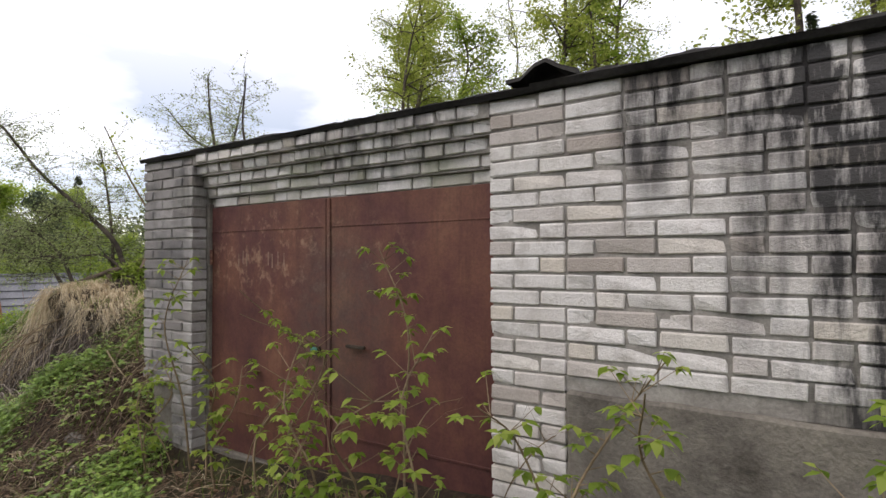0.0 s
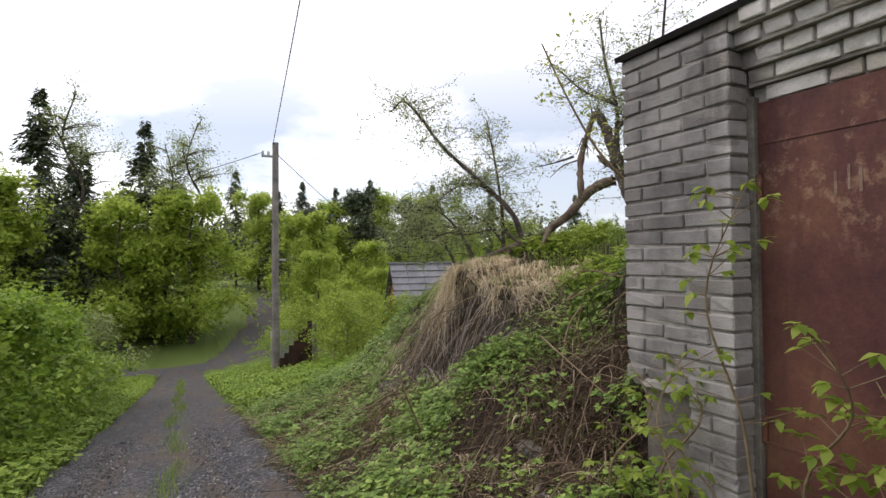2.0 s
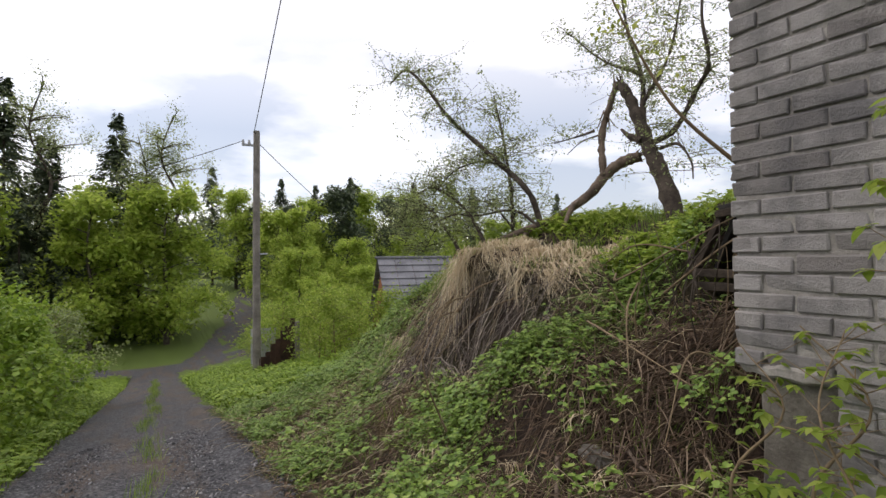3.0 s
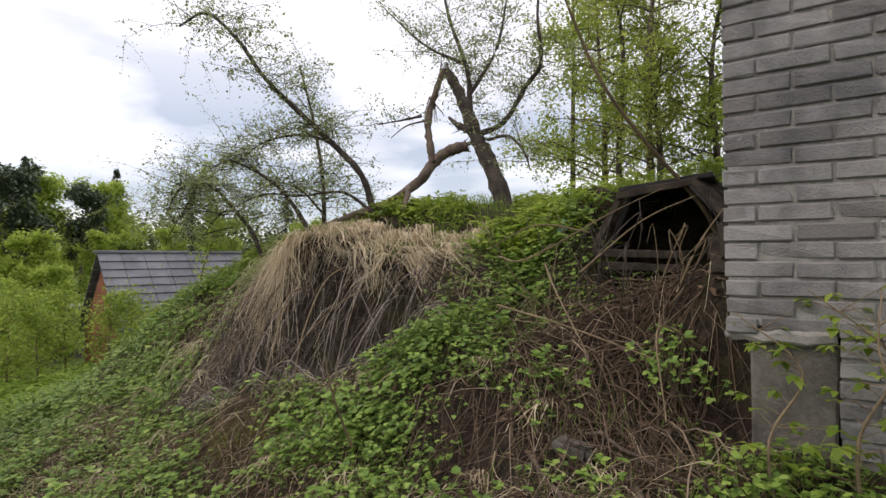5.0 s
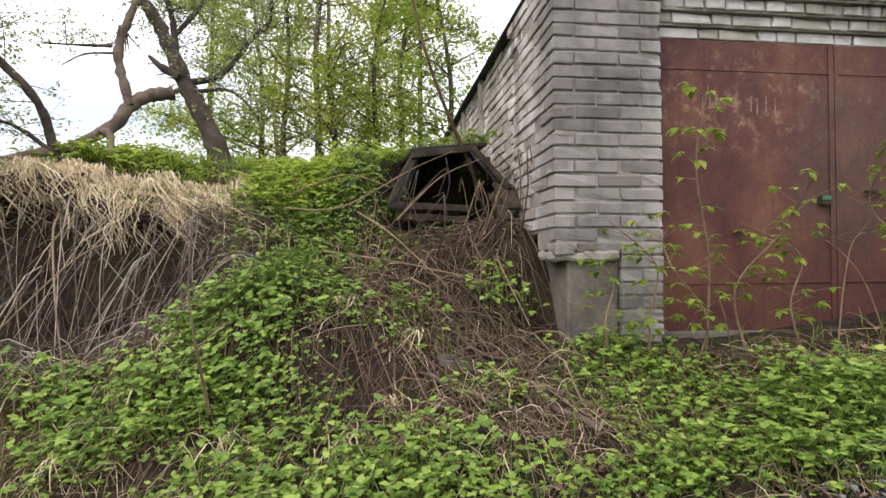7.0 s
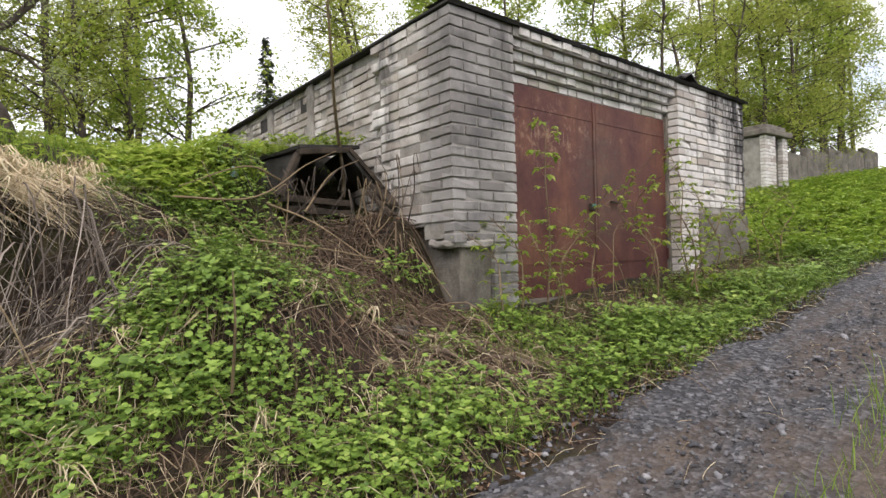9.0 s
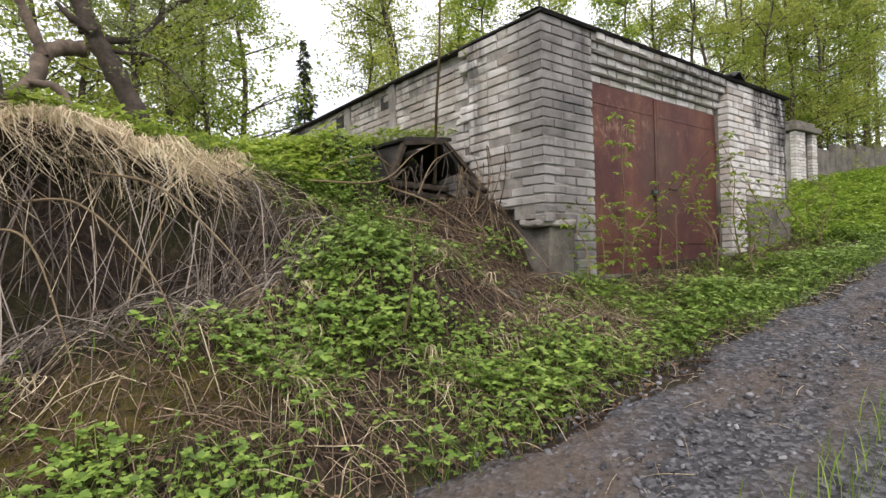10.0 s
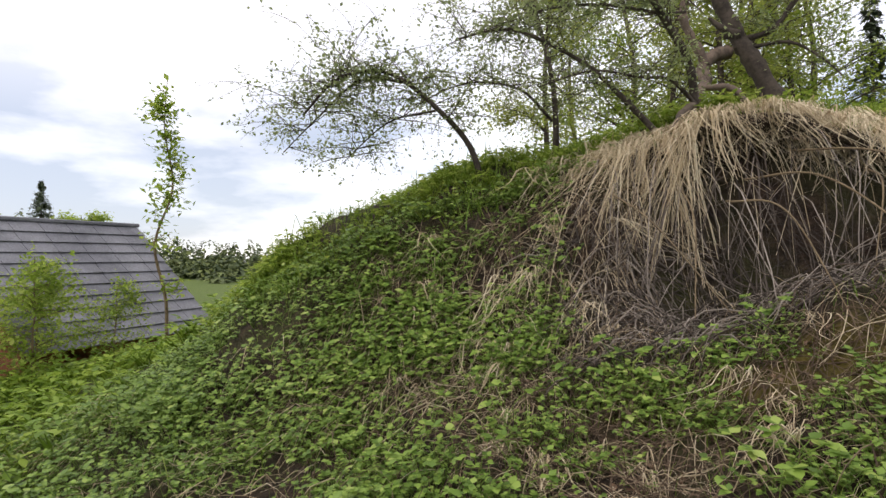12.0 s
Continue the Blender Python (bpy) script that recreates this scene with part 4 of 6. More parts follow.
tagged(put("dead_stems", stems.mesh("dead_stems"), STEM), "tangle of dry brown stems lying on the bank", "plant litter", kind="stuff")

litter = Heap()
x, y, r = sow(12000, -5.5, 4.6, -1.4, 0.9, lambda a, b: np.clip(0.3 + 0.7 * blob(a, b, 1.6, -0.35, 2.0, 0.4) + 0.7 * blob(a, b, -0.4, 0.3, 0.6, 0.6) + 0.4 * np.exp(-((b - FOOT) / 0.1) ** 2), 0, 1) * ~((a > -4.4) & (a < -2.1) & (b > 0)), 45)
litter.many(leaflet(1, 0.7, 0.2, 0.25), matrices(grounded(x, y, 0.01), r.uniform(0, 6.28, len(x)), r.uniform(-0.7, 0.7, len(x)), r.uniform(0.025, 0.06, len(x))))
tagged(put("fallen_leaves", litter.mesh("fallen_leaves"), DRYLEAF), "dry brown fallen leaves", "plant litter", kind="stuff")

# turf undercut by the hollow: a lip of earth that stands out over it
def lip_y(x):
    return 1.22 - 0.46 * np.exp(-((np.asarray(x) + 3.1) / 1.0) ** 4) + 0.05 * np.sin(5.3 * np.asarray(x)) + 0.03 * np.sin(13 * np.asarray(x) + 1)


def lip_z(x, y):
    x, out = np.asarray(x), np.clip(1.35 - np.asarray(y), 0, 1)
    return soil(x, 1.35) - 0.16 * out - 0.7 * np.clip((x + 2.9) / 0.8, 0, 1) * out - 0.5 * np.clip((-3.7 - x) / 0.6, 0, 1) * out + 0.02 * np.sin(9 * x)


xs = np.linspace(-4.45, -1.95, 60)
yl = lip_y(xs)
rows = []
for f, dz, deep in ((0.0, 0.012, 0), (0.35, 0.03, 0), (0.75, 0.03, 0), (1.0, -0.02, 0), (0.97, -0.09, 1), (0.75, -0.13, 1), (0.4, -0.18, 1), (0.0, -0.30, 1)):
    yy = 1.42 + (yl - 1.42) * f
    zz = lip_z(xs, yy) + dz * np.clip((1.42 - yl) / 0.3, 0.2, 1) + 0.018 * np.sin(17 * xs + 9 * f + 3 * deep)
    rows.append(np.stack([xs, yy, zz], 1))
V = np.stack(rows, 1)
n_, m_ = V.shape[:2]
i_, j_ = (q.ravel() for q in np.meshgrid(np.arange(n_ - 1), np.arange(m_), indexing="ij"))
k_ = (j_ + 1) % m_
tagged(put("ground_overhang", np_mesh("ground_overhang", V, np.stack([i_ * m_ + j_, (i_ + 1) * m_ + j_, (i_ + 1) * m_ + k_, i_ * m_ + k_], 1)), GROUND, smooth=True), "undercut lip of dark turf above the hollow", "ground", kind="structure")


# dry grass hanging over the hollow in the bank, with roots behind it
def hang(heap, n, seed, xs, ytop, reach, ybase, wide, tangle):
    r = np.random.default_rng(seed)
    for i in range(n):
        x0 = r.uniform(*xs) if not isinstance(xs, list) else r.normal(*xs[r.integers(len(xs))])
        y0 = ytop + r.normal(0, 0.09)
        z0 = soil(x0, y0) + r.uniform(0.0, 0.07)
        t = np.linspace(0, 1, 7)
        long = r.uniform(*reach)
        y1 = y0 - (ytop - ybase) * long * r.uniform(0.75, 1.1)
        x1 = x0 + r.normal(0, tangle)
        low = soil(x1, y1) + 0.03
        fall = np.clip(long, 0.2, 1.0)
        z1 = max(low, z0 - fall * 1.15)
        px = x0 + (x1 - x0) * t + 0.02 * np.sin(5 * t + i)
        py = y0 + (y1 - y0) * t ** 0.75 - 0.03 * np.sin(np.pi * t)
        pz = z0 + 0.05 * np.sin(np.pi * np.clip(t * 2, 0, 1)) + (z1 - z0) * t ** 1.8
        pz = np.maximum(pz, soil(px, py) + 0.015)
        w = wide * r.uniform(0.5, 1.5) * (1 - 0.5 * t)
        a = r.uniform(0, 6.28)
        V = np.concatenate([np.stack([px - w * math.cos(a), py - 0.4 * w * math.sin(a), pz], 1), np.stack([px + w * math.cos(a), py + 0.4 * w * math.sin(a), pz + 0.2 * w], 1)])
        k = np.arange(6)
        heap.add(V, np.stack([k, k + 1, k + 8, k + 7], 1))


def lock(heap, x0, y0, r, n, long, slant, wide, loose=1.0, lip=False):
    """A matted lock of dead grass: strands that leave together, bend over the lip, hang and fray out."""
    z0 = float(max(soil(x0, y0), lip_z(x0, y0)) if lip else soil(x0, y0)) + 0.03
    out = r.uniform(0.08, 0.34 if lip else 0.5) * min(long + 0.2, 1.0)
    lift, curl = r.uniform(0.02, 0.09), r.uniform(1.3, 2.2)
    sway, phase = r.normal(0, 0.05), r.uniform(0, 6.28)
    t = np.linspace(0, 1, 9)
    for i in range(n):
        a = x0 + r.normal(0, 0.03), y0 + r.normal(0, 0.035)
        end = long * r.uniform(0.5, 1.08)
        fray = r.normal(0, 0.055 * loose), r.normal(0, 0.05 * loose)
        px = a[0] + slant * t ** 1.3 + fray[0] * t * t * 2 + sway * np.sin(4 * t + phase) * t + r.normal(0, 0.02 * loose) * np.sin(r.uniform(4, 9) * t)
        py = a[1] - out * t ** 0.6 + fray[1] * t + r.normal(0, 0.02) * np.sin(5 * t)
        pz = z0 + lift * np.sin(np.pi * np.clip(1.9 * t, 0, 1)) - end * t ** curl
        pz = np.maximum(pz, soil(px, py) + 0.012 + 0.03 * r.uniform())
        if r.uniform() < 0.25:
            k = r.integers(4, 8)
            px[k:] += (t[k:] - t[k]) * r.normal(0, 0.5)
            pz[k:] += (t[k:] - t[k]) * r.uniform(-0.1, 0.35)
        w = wide * r.uniform(0.5, 1.7) * (1 - 0.6 * t)
        q = r.uniform(0, 6.28)
        V = np.concatenate([np.stack([px - w * math.cos(q), py - 0.5 * w * math.sin(q), pz], 1), np.stack([px + w * math.cos(q), py + 0.5 * w * math.sin(q), pz + 0.3 * w], 1)])
        k = np.arange(8)
        heap.add(V, np.stack([k, k + 1, k + 10, k + 9], 1))


fringe = Heap()
r = np.random.default_rng(51)
# the long curtain, the shorter one beyond the dark hollow, and thin locks between
for x0, x1, count, longs, slant in ((-4.75, -4.25, 10, (0.35, 0.8), -0.10), (-4.3, -3.62, 24, (0.75, 1.35), -0.06), (-3.62, -3.1, 7, (0.3, 0.6), 0.05), (-3.08, -2.3, 24, (0.35, 0.68), 0.14), (-2.4, -2.0, 8, (0.2, 0.45), 0.22)):
    for k in range(count):
        cx = x0 + (x1 - x0) * (k + r.uniform(0.1, 0.9)) / count
        lock(fringe, cx, float(lip_y(cx)) + r.uniform(0.03, 0.42) - 0.12 * max(0, -4.2 - cx), r, int(r.integers(12, 36)), r.uniform(*longs) * r.choice((0.6, 1.0, 1.1)), r.normal(slant, 0.2), 0.0040, r.choice((0.7, 1.2, 2.0)), True)
for k in range(16):
    lock(fringe, r.uniform(-4.3, -2.2), 1.15 + r.normal(0, 0.1), r, int(r.integers(8, 20)), r.uniform(0.15, 0.4), r.normal(0, 0.25), 0.0034, 1.8, True)
for k in range(30):
    lock(fringe, r.uniform(-5.6, -4.0), r.uniform(0.15, 0.95), r, int(r.integers(5, 14)), r.uniform(0.2, 0.5), r.normal(0, 0.2), 0.003, 1.5)
for k in range(30):
    lock(fringe, r.uniform(-6.0, -0.4), r.uniform(-0.9, 0.1), r, int(r.integers(10, 24)), r.uniform(0.1, 0.3), r.normal(0, 0.15), 0.0026, 1.6)
hang(fringe, 40, 52, (-4.7, -2.0), 1.1, (0.3, 0.95), 0.15, 0.003, 0.35)
# short tufts, green and dry, on the turf lip
for k in range(150):
    cx = r.uniform(-4.35, -2.05)
    lock(fringe, cx, float(lip_y(cx)) + r.uniform(0.0, 0.4), r, int(r.integers(5, 12)), r.uniform(0.08, 0.25), r.normal(0, 0.12), 0.0032, 1.6, True)
tufts = Heap()
x = r.uniform(-4.35, -2.05, 1500)
y = lip_y(x) + r.uniform(0.02, 0.55, 1500)
keep = fuzz(x, y, 5.1, 1.4) > 0.42
x, y = x[keep], y[keep]
tufts.many(blades[1], matrices(np.stack([x, y, np.maximum(lip_z(x, y), soil(x, y)) + 0.01], 1), r.uniform(0, 6.28, len(x)), r.uniform(-0.2, 0.5, len(x)), r.uniform(0.05, 0.13, len(x))))
tagged(put("lip_grass", tufts.mesh("lip_grass"), GRASS), "short green grass on the turf lip", "grass", kind="stuff")
tagged(put("dry_grass_fringe", fringe.mesh("dry_grass_fringe"), STRAW), "long straw-coloured dead grass hanging over the eroded bank", "dead grass", kind="stuff")
roots = Heap()
hang(roots, 170, 54, (-4.3, -2.05), 0.98, (0.4, 1.1), 0.05, 0.004, 0.4)
r = np.random.default_rng(55)
for i in range(850):
    x0, y0 = r.uniform(-4.6, -2.0), r.uniform(0.0, 0.85)
    a, long = r.uniform(0, 6.28), r.uniform(0.2, 0.75)
    t = np.linspace(0, 1, 6)
    px, py = x0 + long * np.cos(a) * t, y0 + 0.45 * long * np.sin(a) * t - 0.06
    pz = soil(px, py) + 0.02 + r.uniform(0.02, 0.16) * np.sin(np.pi * t) + 0.02 * np.sin(9 * t + i)
    roots.add(*tube(np.stack([px, py, pz], 1), r.uniform(0.002, 0.006) * (1 - 0.6 * t), 4))
tagged(put("root_tangle", roots.mesh("root_tangle"), ROOT), "dark tangled roots and bramble canes in the hollow", "roots", kind="stuff")

# pale bent canes standing out of the hollow
for k, pts in enumerate((((-3.0, 0.85, 0.75), (-2.75, 0.3, 0.62), (-2.5, -0.15, 0.25), (-2.35, -0.35, -0.12)), ((-3.35, 0.7, 0.55), (-3.1, 0.25, 0.5), (-2.85, -0.1, 0.15), (-2.75, -0.3, -0.2)), ((-3.5, 0.6, 0.4), (-3.3, 0.2, 0.3), (-3.15, -0.2, -0.3)), ((-1.6, 0.9, 0.8), (-1.2, 0.55, 0.78), (-0.75, 0.75, 1.05), (-0.45, 0.85, 1.2)), ((-1.3, 0.35, 0.5), (-0.8, 0.2, 0.42), (-0.3, 0.1, 0.3)), ((-1.7, -0.5, -0.2), (-1.72, -0.62, 0.1), (-1.74, -0.66, 0.33)), ((-0.85, 0.55, 0.7), (-0.55, 0.75, 1.0), (-0.25, 0.85, 1.15)), ((-0.3, 0.5, 0.6), (-0.2, 0.55, 0.85), (-0.1, 0.7, 1.05)), ((-1.1, 0.6, 0.75), (-0.9, 0.3, 0.6), (-0.6, 0.0, 0.3)), ((-0.15, 0.3, 0.35), (-0.3, 0.1, 0.45), (-0.2, -0.2, 0.1)), ((-0.9, 0.85, 0.95), (-1.2, 0.7, 1.0), (-1.6, 0.75, 0.85)), ((-3.8, 0.8, 0.6), (-3.75, 0.4, 0.3), (-3.85, 0.0, -0.3)), ((-4.2, 0.75, 0.5), (-4.0, 0.3, 0.25), (-3.7, -0.1, -0.25)), ((-2.6, 0.8, 0.6), (-2.7, 0.4, 0.45), (-2.95, 0.0, 0.0)))):
    P = bend(pts, 8)
    P[:, 2] = np.maximum(P[:, 2], soil(P[:, 0], P[:, 1]) + 0.01)
    cane = put("dry_cane", np_mesh("dry_cane", *tube(P, np.linspace(0.008, 0.003, len(P)), 6)), TWIG, smooth=True)
    tagged(cane, "pale dry bramble cane arching out of the bank", "cane", "dry canes on the bank")

# loose gravel on the lane
gravel = Heap()
chip = bm_box(-0.5, -0.4, -0.25, 0.5, 0.4, 0.3)
for v, k in zip(chip.verts, (1.0, 0.7, 0.9, 0.6, 0.8, 1.05, 0.65, 0.95)):
    v.co *= k
CV = np.array([tuple(v.co) for v in chip.verts])
chip.faces.ensure_lookup_table()
bmesh.ops.triangulate(chip, faces=chip.faces[:])
CF = np.array([[v.index for v in f.verts] for f in chip.faces if f.normal.z > -0.5])
chip.free()
r = np.random.default_rng(61)
x, y = r.uniform(-7, 6, 20000), r.uniform(-3.5, -1.2, 20000)
M = matrices(np.stack([x, y, land(x, y) + 0.03], 1), r.uniform(0, 6.28, 20000), r.uniform(-0.4, 0.4, 20000), np.exp(r.normal(-4.4, 0.45, 20000)))
gravel.many((CV, CF), M)
tagged(put("loose_gravel", gravel.mesh("loose_gravel"), STONE), "grey crushed stone chips loose on the lane", "gravel", kind="stuff")


# ---- trees ----
def limb(h, pts, r0, r1, sides=6, n=6, gnarl=0.0):
    P = bend(pts, n)
    R = np.linspace(r0, r1, len(P))
    if gnarl:
        g = np.random.default_rng(int(abs(P[0].sum()) * 1000))
        P = P + g.normal(0, gnarl * 0.25, P.shape) * R[:, None]
        R = R * (1 + g.uniform(-gnarl, gnarl, len(R)))
    h.add(*tube(P, R, sides))
    return P


def splinters(h, at, r, count, long, towards):
    """Torn fibres round a break."""
    for _ in range(count):
        a = np.array(at) + r.normal(0, 0.022, 3)
        d = np.array(towards) + r.normal(0, 0.35, 3)
        d /= np.linalg.norm(d)
        t = np.linspace(0, 1, 4)[:, None]
        h.add(*tube(a + d * long * r.uniform(0.4, 1.1) * t + r.normal(0, 0.012, 3) * t * t, np.linspace(0.012, 0.002, 4), 4))


def twigs(h, tips, P, r, count, lo, hi, droop=0.0, r0=0.006, start=0.15):
    """Side shoots along the line P; appends leaf places to tips."""
    for _ in range(count):
        k = int(r.uniform(start, 1) * (len(P) - 1))
        d = r.normal(0, 1, 3)
        d[2] = abs(d[2]) * 0.6
        d /= np.linalg.norm(d)
        long = r.uniform(lo, hi)
        t = np.linspace(0, 1, 5)[:, None]
        Q = P[k] + d * long * t + np.array([0, 0, 1.0]) * (0.15 - droop) * long * t ** 2 + r.normal(0, 0.03 * long, 3) * np.sin(3 * t)
        h.add(*tube(Q, np.linspace(r0, r0 * 0.3, 5), 4))
        tips.append(Q[1:])
        for _ in range(3):
            j = r.integers(1, 5)
            e = r.normal(0, 1, 3)
            e /= np.linalg.norm(e)
            R = Q[j] + e * long * 0.45 * np.linspace(0, 1, 4)[:, None] - np.array([0, 0, droop * 0.4 * long]) * np.linspace(0, 1, 4)[:, None] ** 2
            h.add(*tube(R, np.linspace(r0 * 0.5, r0 * 0.2, 4), 3))
            tips.append(R[1:])


def foliage(tips, n, size, seed, spread=0.05):
    r = np.random.default_rng(seed)
    pts = np.concatenate(tips)
    P = pts[r.integers(0, len(pts), n)] + r.normal(0, spread, (n, 3))
    h = Heap()
    h.many(KITE, matrices(P, r.uniform(0, 6.28, n), r.uniform(-1.0, 1.2, n), r.uniform(0.6, 1.4, n) * size, r.uniform(-1, 1, n)))
    return h


# old apple tree on the mound, half of it broken down
apple = thing("broken_apple_tree", (-2.5, 2.5, 1.3), "old apple tree with a broken trunk fallen over the bank", "tree")
BASE = Vector((-2.5, 2.5, 1.3))


def local(P):
    return [tuple(Vector(p) - BASE) for p in P]


r = np.random.default_rng(71)
wood, fine, tips = Heap(), Heap(), []
P = limb(wood, local([(-2.36, 2.5, 1.1), (-2.45, 2.53, 1.42), (-2.64, 2.55, 1.86), (-2.80, 2.55, 2.17), (-2.93, 2.55, 2.49), (-3.04, 2.55, 2.72), (-3.17, 2.55, 2.93)]), 0.105, 0.05, 12, 6, 0.16)
limb(wood, local([(-2.82, 2.5, 2.18), (-2.97, 2.48, 2.26), (-3.08, 2.46, 2.36)]), 0.05, 0.012, 8, 5, 0.2)
splinters(wood, local([(-3.15, 2.55, 2.9)])[0], r, 9, 0.2, (-0.25, 0, 0.9))
splinters(wood, local([(-2.86, 2.52, 2.2)])[0], r, 7, 0.22, (-0.8, 0, 0.3))
put("trunk", wood.mesh("trunk"), BARK, apple, "dark broken trunk with a jagged top")
dead = Heap()
limb(dead, local([(-3.17, 2.27, 1.82), (-3.22, 2.31, 2.0), (-3.32, 2.4, 2.33), (-3.28, 2.47, 2.64), (-3.19, 2.53, 2.93)]), 0.046, 0.036, 9, 6, 0.22)
splinters(dead, local([(-3.29, 2.46, 2.6)])[0], r, 10, 0.3, (0.1, 0, -0.9))
splinters(dead, local([(-3.22, 2.53, 2.9)])[0], r, 6, 0.18, (0.1, 0, 0.6))
limb(dead, local([(-3.32, 2.4, 2.35), (-3.55, 2.3, 2.3), (-3.7, 2.2, 2.16)]), 0.014, 0.004, 5, 4, 0.2)
put("split_limb", dead.mesh("split_limb"), LOGWOOD, apple, "split reddish dead limb")
log_ = Heap()
limb(log_, local([(-2.90, 2.56, 2.04), (-3.06, 2.42, 1.97), (-3.19, 2.3, 1.83), (-3.22, 2.1, 1.62), (-3.39, 1.8, 1.38), (-3.47, 1.55, 1.28), (-3.61, 1.25, 1.15), (-3.68, 1.05, 1.06), (-3.76, 0.92, 0.95)]), 0.068, 0.022, 10, 6, 0.16)
splinters(log_, local([(-2.92, 2.55, 2.04)])[0], r, 8, 0.16, (0.8, 0, 0.1))
limb(log_, local([(-3.5, 1.45, 1.22), (-3.44, 1.35, 1.05), (-3.42, 1.25, 0.9)]), 0.04, 0.02, 7, 6, 0.2)
limb(log_, local([(-3.3, 2.0, 1.55), (-3.1, 1.75, 1.45), (-3.0, 1.5, 1.15)]), 0.035, 0.02, 7, 6, 0.2)
put("fallen_limb", log_.mesh("fallen_limb"), LOGWOOD, apple, "bare fallen limb lying down the bank")
APPLE_BOUGHS = [([(-2.88, 2.6, 2.19), (-2.89, 2.6, 2.54), (-2.99, 2.7, 2.96), (-3.29, 2.8, 3.63), (-3.5, 2.9, 4.3)], 0.04, 16),
         ([(-2.81, 2.6, 2.15), (-2.47, 2.6, 2.24), (-2.21, 2.6, 2.57), (-1.98, 2.5, 2.77), (-1.97, 2.4, 3.22), (-1.9, 2.4, 3.9)], 0.035, 20),
         ([(-2.67, 2.6, 2.08), (-2.35, 2.5, 2.06), (-2.12, 2.4, 1.84), (-2.02, 2.3, 1.65)], 0.02, 6),
         ([(-3.33, 2.3, 2.38), (-3.48, 2.2, 2.34), (-3.81, 2.1, 2.31)], 0.018, 3),
         ([(-3.43, 1.6, 1.28), (-3.5, 1.5, 1.64), (-3.73, 1.3, 1.97), (-3.95, 1.1, 2.25), (-4.2, 0.85, 2.6), (-4.35, 0.65, 2.95), (-4.7, 0.55, 3.25), (-5.1, 0.5, 3.2)], 0.036, 34),
         ([(-3.37, 1.6, 1.22), (-3.65, 1.4, 1.46), (-3.94, 1.1, 1.42), (-4.3, 0.95, 1.45), (-4.7, 0.9, 1.35)], 0.018, 10),
         ([(-3.76, 1.15, 0.92), (-4.11, 1.15, 1.34), (-4.39, 1.1, 1.6), (-4.9, 1.0, 1.85), (-5.3, 0.95, 1.8)], 0.026, 24),
         ([(-3.73, 1.3, 1.97), (-4.2, 1.3, 2.1), (-4.7, 1.2, 2.05), (-5.1, 1.1, 1.8)], 0.016, 18),
         ([(-2.9, 2.6, 2.6), (-2.6, 2.7, 3.1), (-2.5, 2.8, 3.8)], 0.025, 14),
         ([(-3.0, 2.7, 3.0), (-3.5, 2.6, 3.3), (-4.0, 2.5, 3.8)], 0.022, 14)]
for pts, r0, k in APPLE_BOUGHS:
    one = Heap()
    P = limb(one, local(pts), r0, r0 * 0.3, 7, 6, 0.14)
    put("limb", one.mesh("limb"), BARK, apple)
    twigs(fine, tips, P, r, int(k * 2.3), 0.2, 0.8, 0.35, 0.004)
tagged(put("twig_mass", fine.mesh("twig_mass"), BARK, apple), kind="stuff")
tagged(put("foliage", foliage(tips, 17000, 0.032, 72, 0.03).mesh("foliage"), APPLE, apple, "sparse small grey-green young leaves"), kind="stuff")

# second thin apple stem on the edge of the mound
second = thing("leaning_apple_tree", (-5.25, 1.7, 0.5), "thin leaning apple tree with arching boughs", "tree")
BASE = Vector((-5.25, 1.7, 0.5))
fine, tips = Heap(), []
for pts, r0, k in (([(-5.2, 1.7, 0.4), (-5.3, 1.6, 1.0), (-5.57, 1.5, 1.38), (-6.01, 1.4, 1.74), (-6.45, 1.3, 1.7), (-6.8, 1.3, 1.4)], 0.032, 34), ([(-4.6, 2.0, 0.9), (-4.57, 2.0, 1.24), (-4.6, 2.0, 1.81), (-4.77, 2.0, 2.53), (-5.0, 2.0, 3.2)], 0.036, 26), ([(-5.9, 1.5, 1.68), (-6.3, 1.45, 1.72), (-6.75, 1.5, 1.42), (-7.1, 1.5, 1.12)], 0.014, 22), ([(-5.62, 1.5, 1.4), (-6.1, 1.6, 1.35), (-6.55, 1.6, 1.0)], 0.012, 16), ([(-4.6, 2.0, 1.35), (-4.9, 1.9, 1.65), (-5.4, 1.9, 1.75), (-5.9, 1.8, 1.55)], 0.016, 16)):
    one = Heap()
    P = limb(one, local(pts), r0, r0 * 0.3, 7)
    put("limb", one.mesh("limb"), BARK, second)
    twigs(fine, tips, P, r, int(k * 1.8), 0.25, 0.75, 0.3, 0.005, 0.35)
tagged(put("twig_mass", fine.mesh("twig_mass"), BARK, second), kind="stuff")
tagged(put("foliage", foliage(tips, 10000, 0.036, 73, 0.04).mesh("foliage"), APPLE, second, "sparse small young leaves"), kind="stuff")

# young stem leaning out beside the hatch
young = thing("young_leaning_tree", (-0.2, 1.1, 1.0), "slender greenish young tree leaning out beside the hatch", "tree")
BASE = Vector((-0.2, 1.1, 1.0))
fine, tips, one = Heap(), [], Heap()
P = limb(one, local([(-0.2, 1.2, 0.9), (-0.27, 1.08, 1.1), (-0.5, 0.75, 1.45), (-0.67, 0.475, 1.76), (-0.79, 0.29, 2.14), (-0.9, 0.12, 2.6)]), 0.018, 0.005, 7)
put("trunk", one.mesh("trunk"), TWIG, young)
twigs(fine, tips, P, r, 9, 0.15, 0.35, 0.1, 0.003, 0.6)
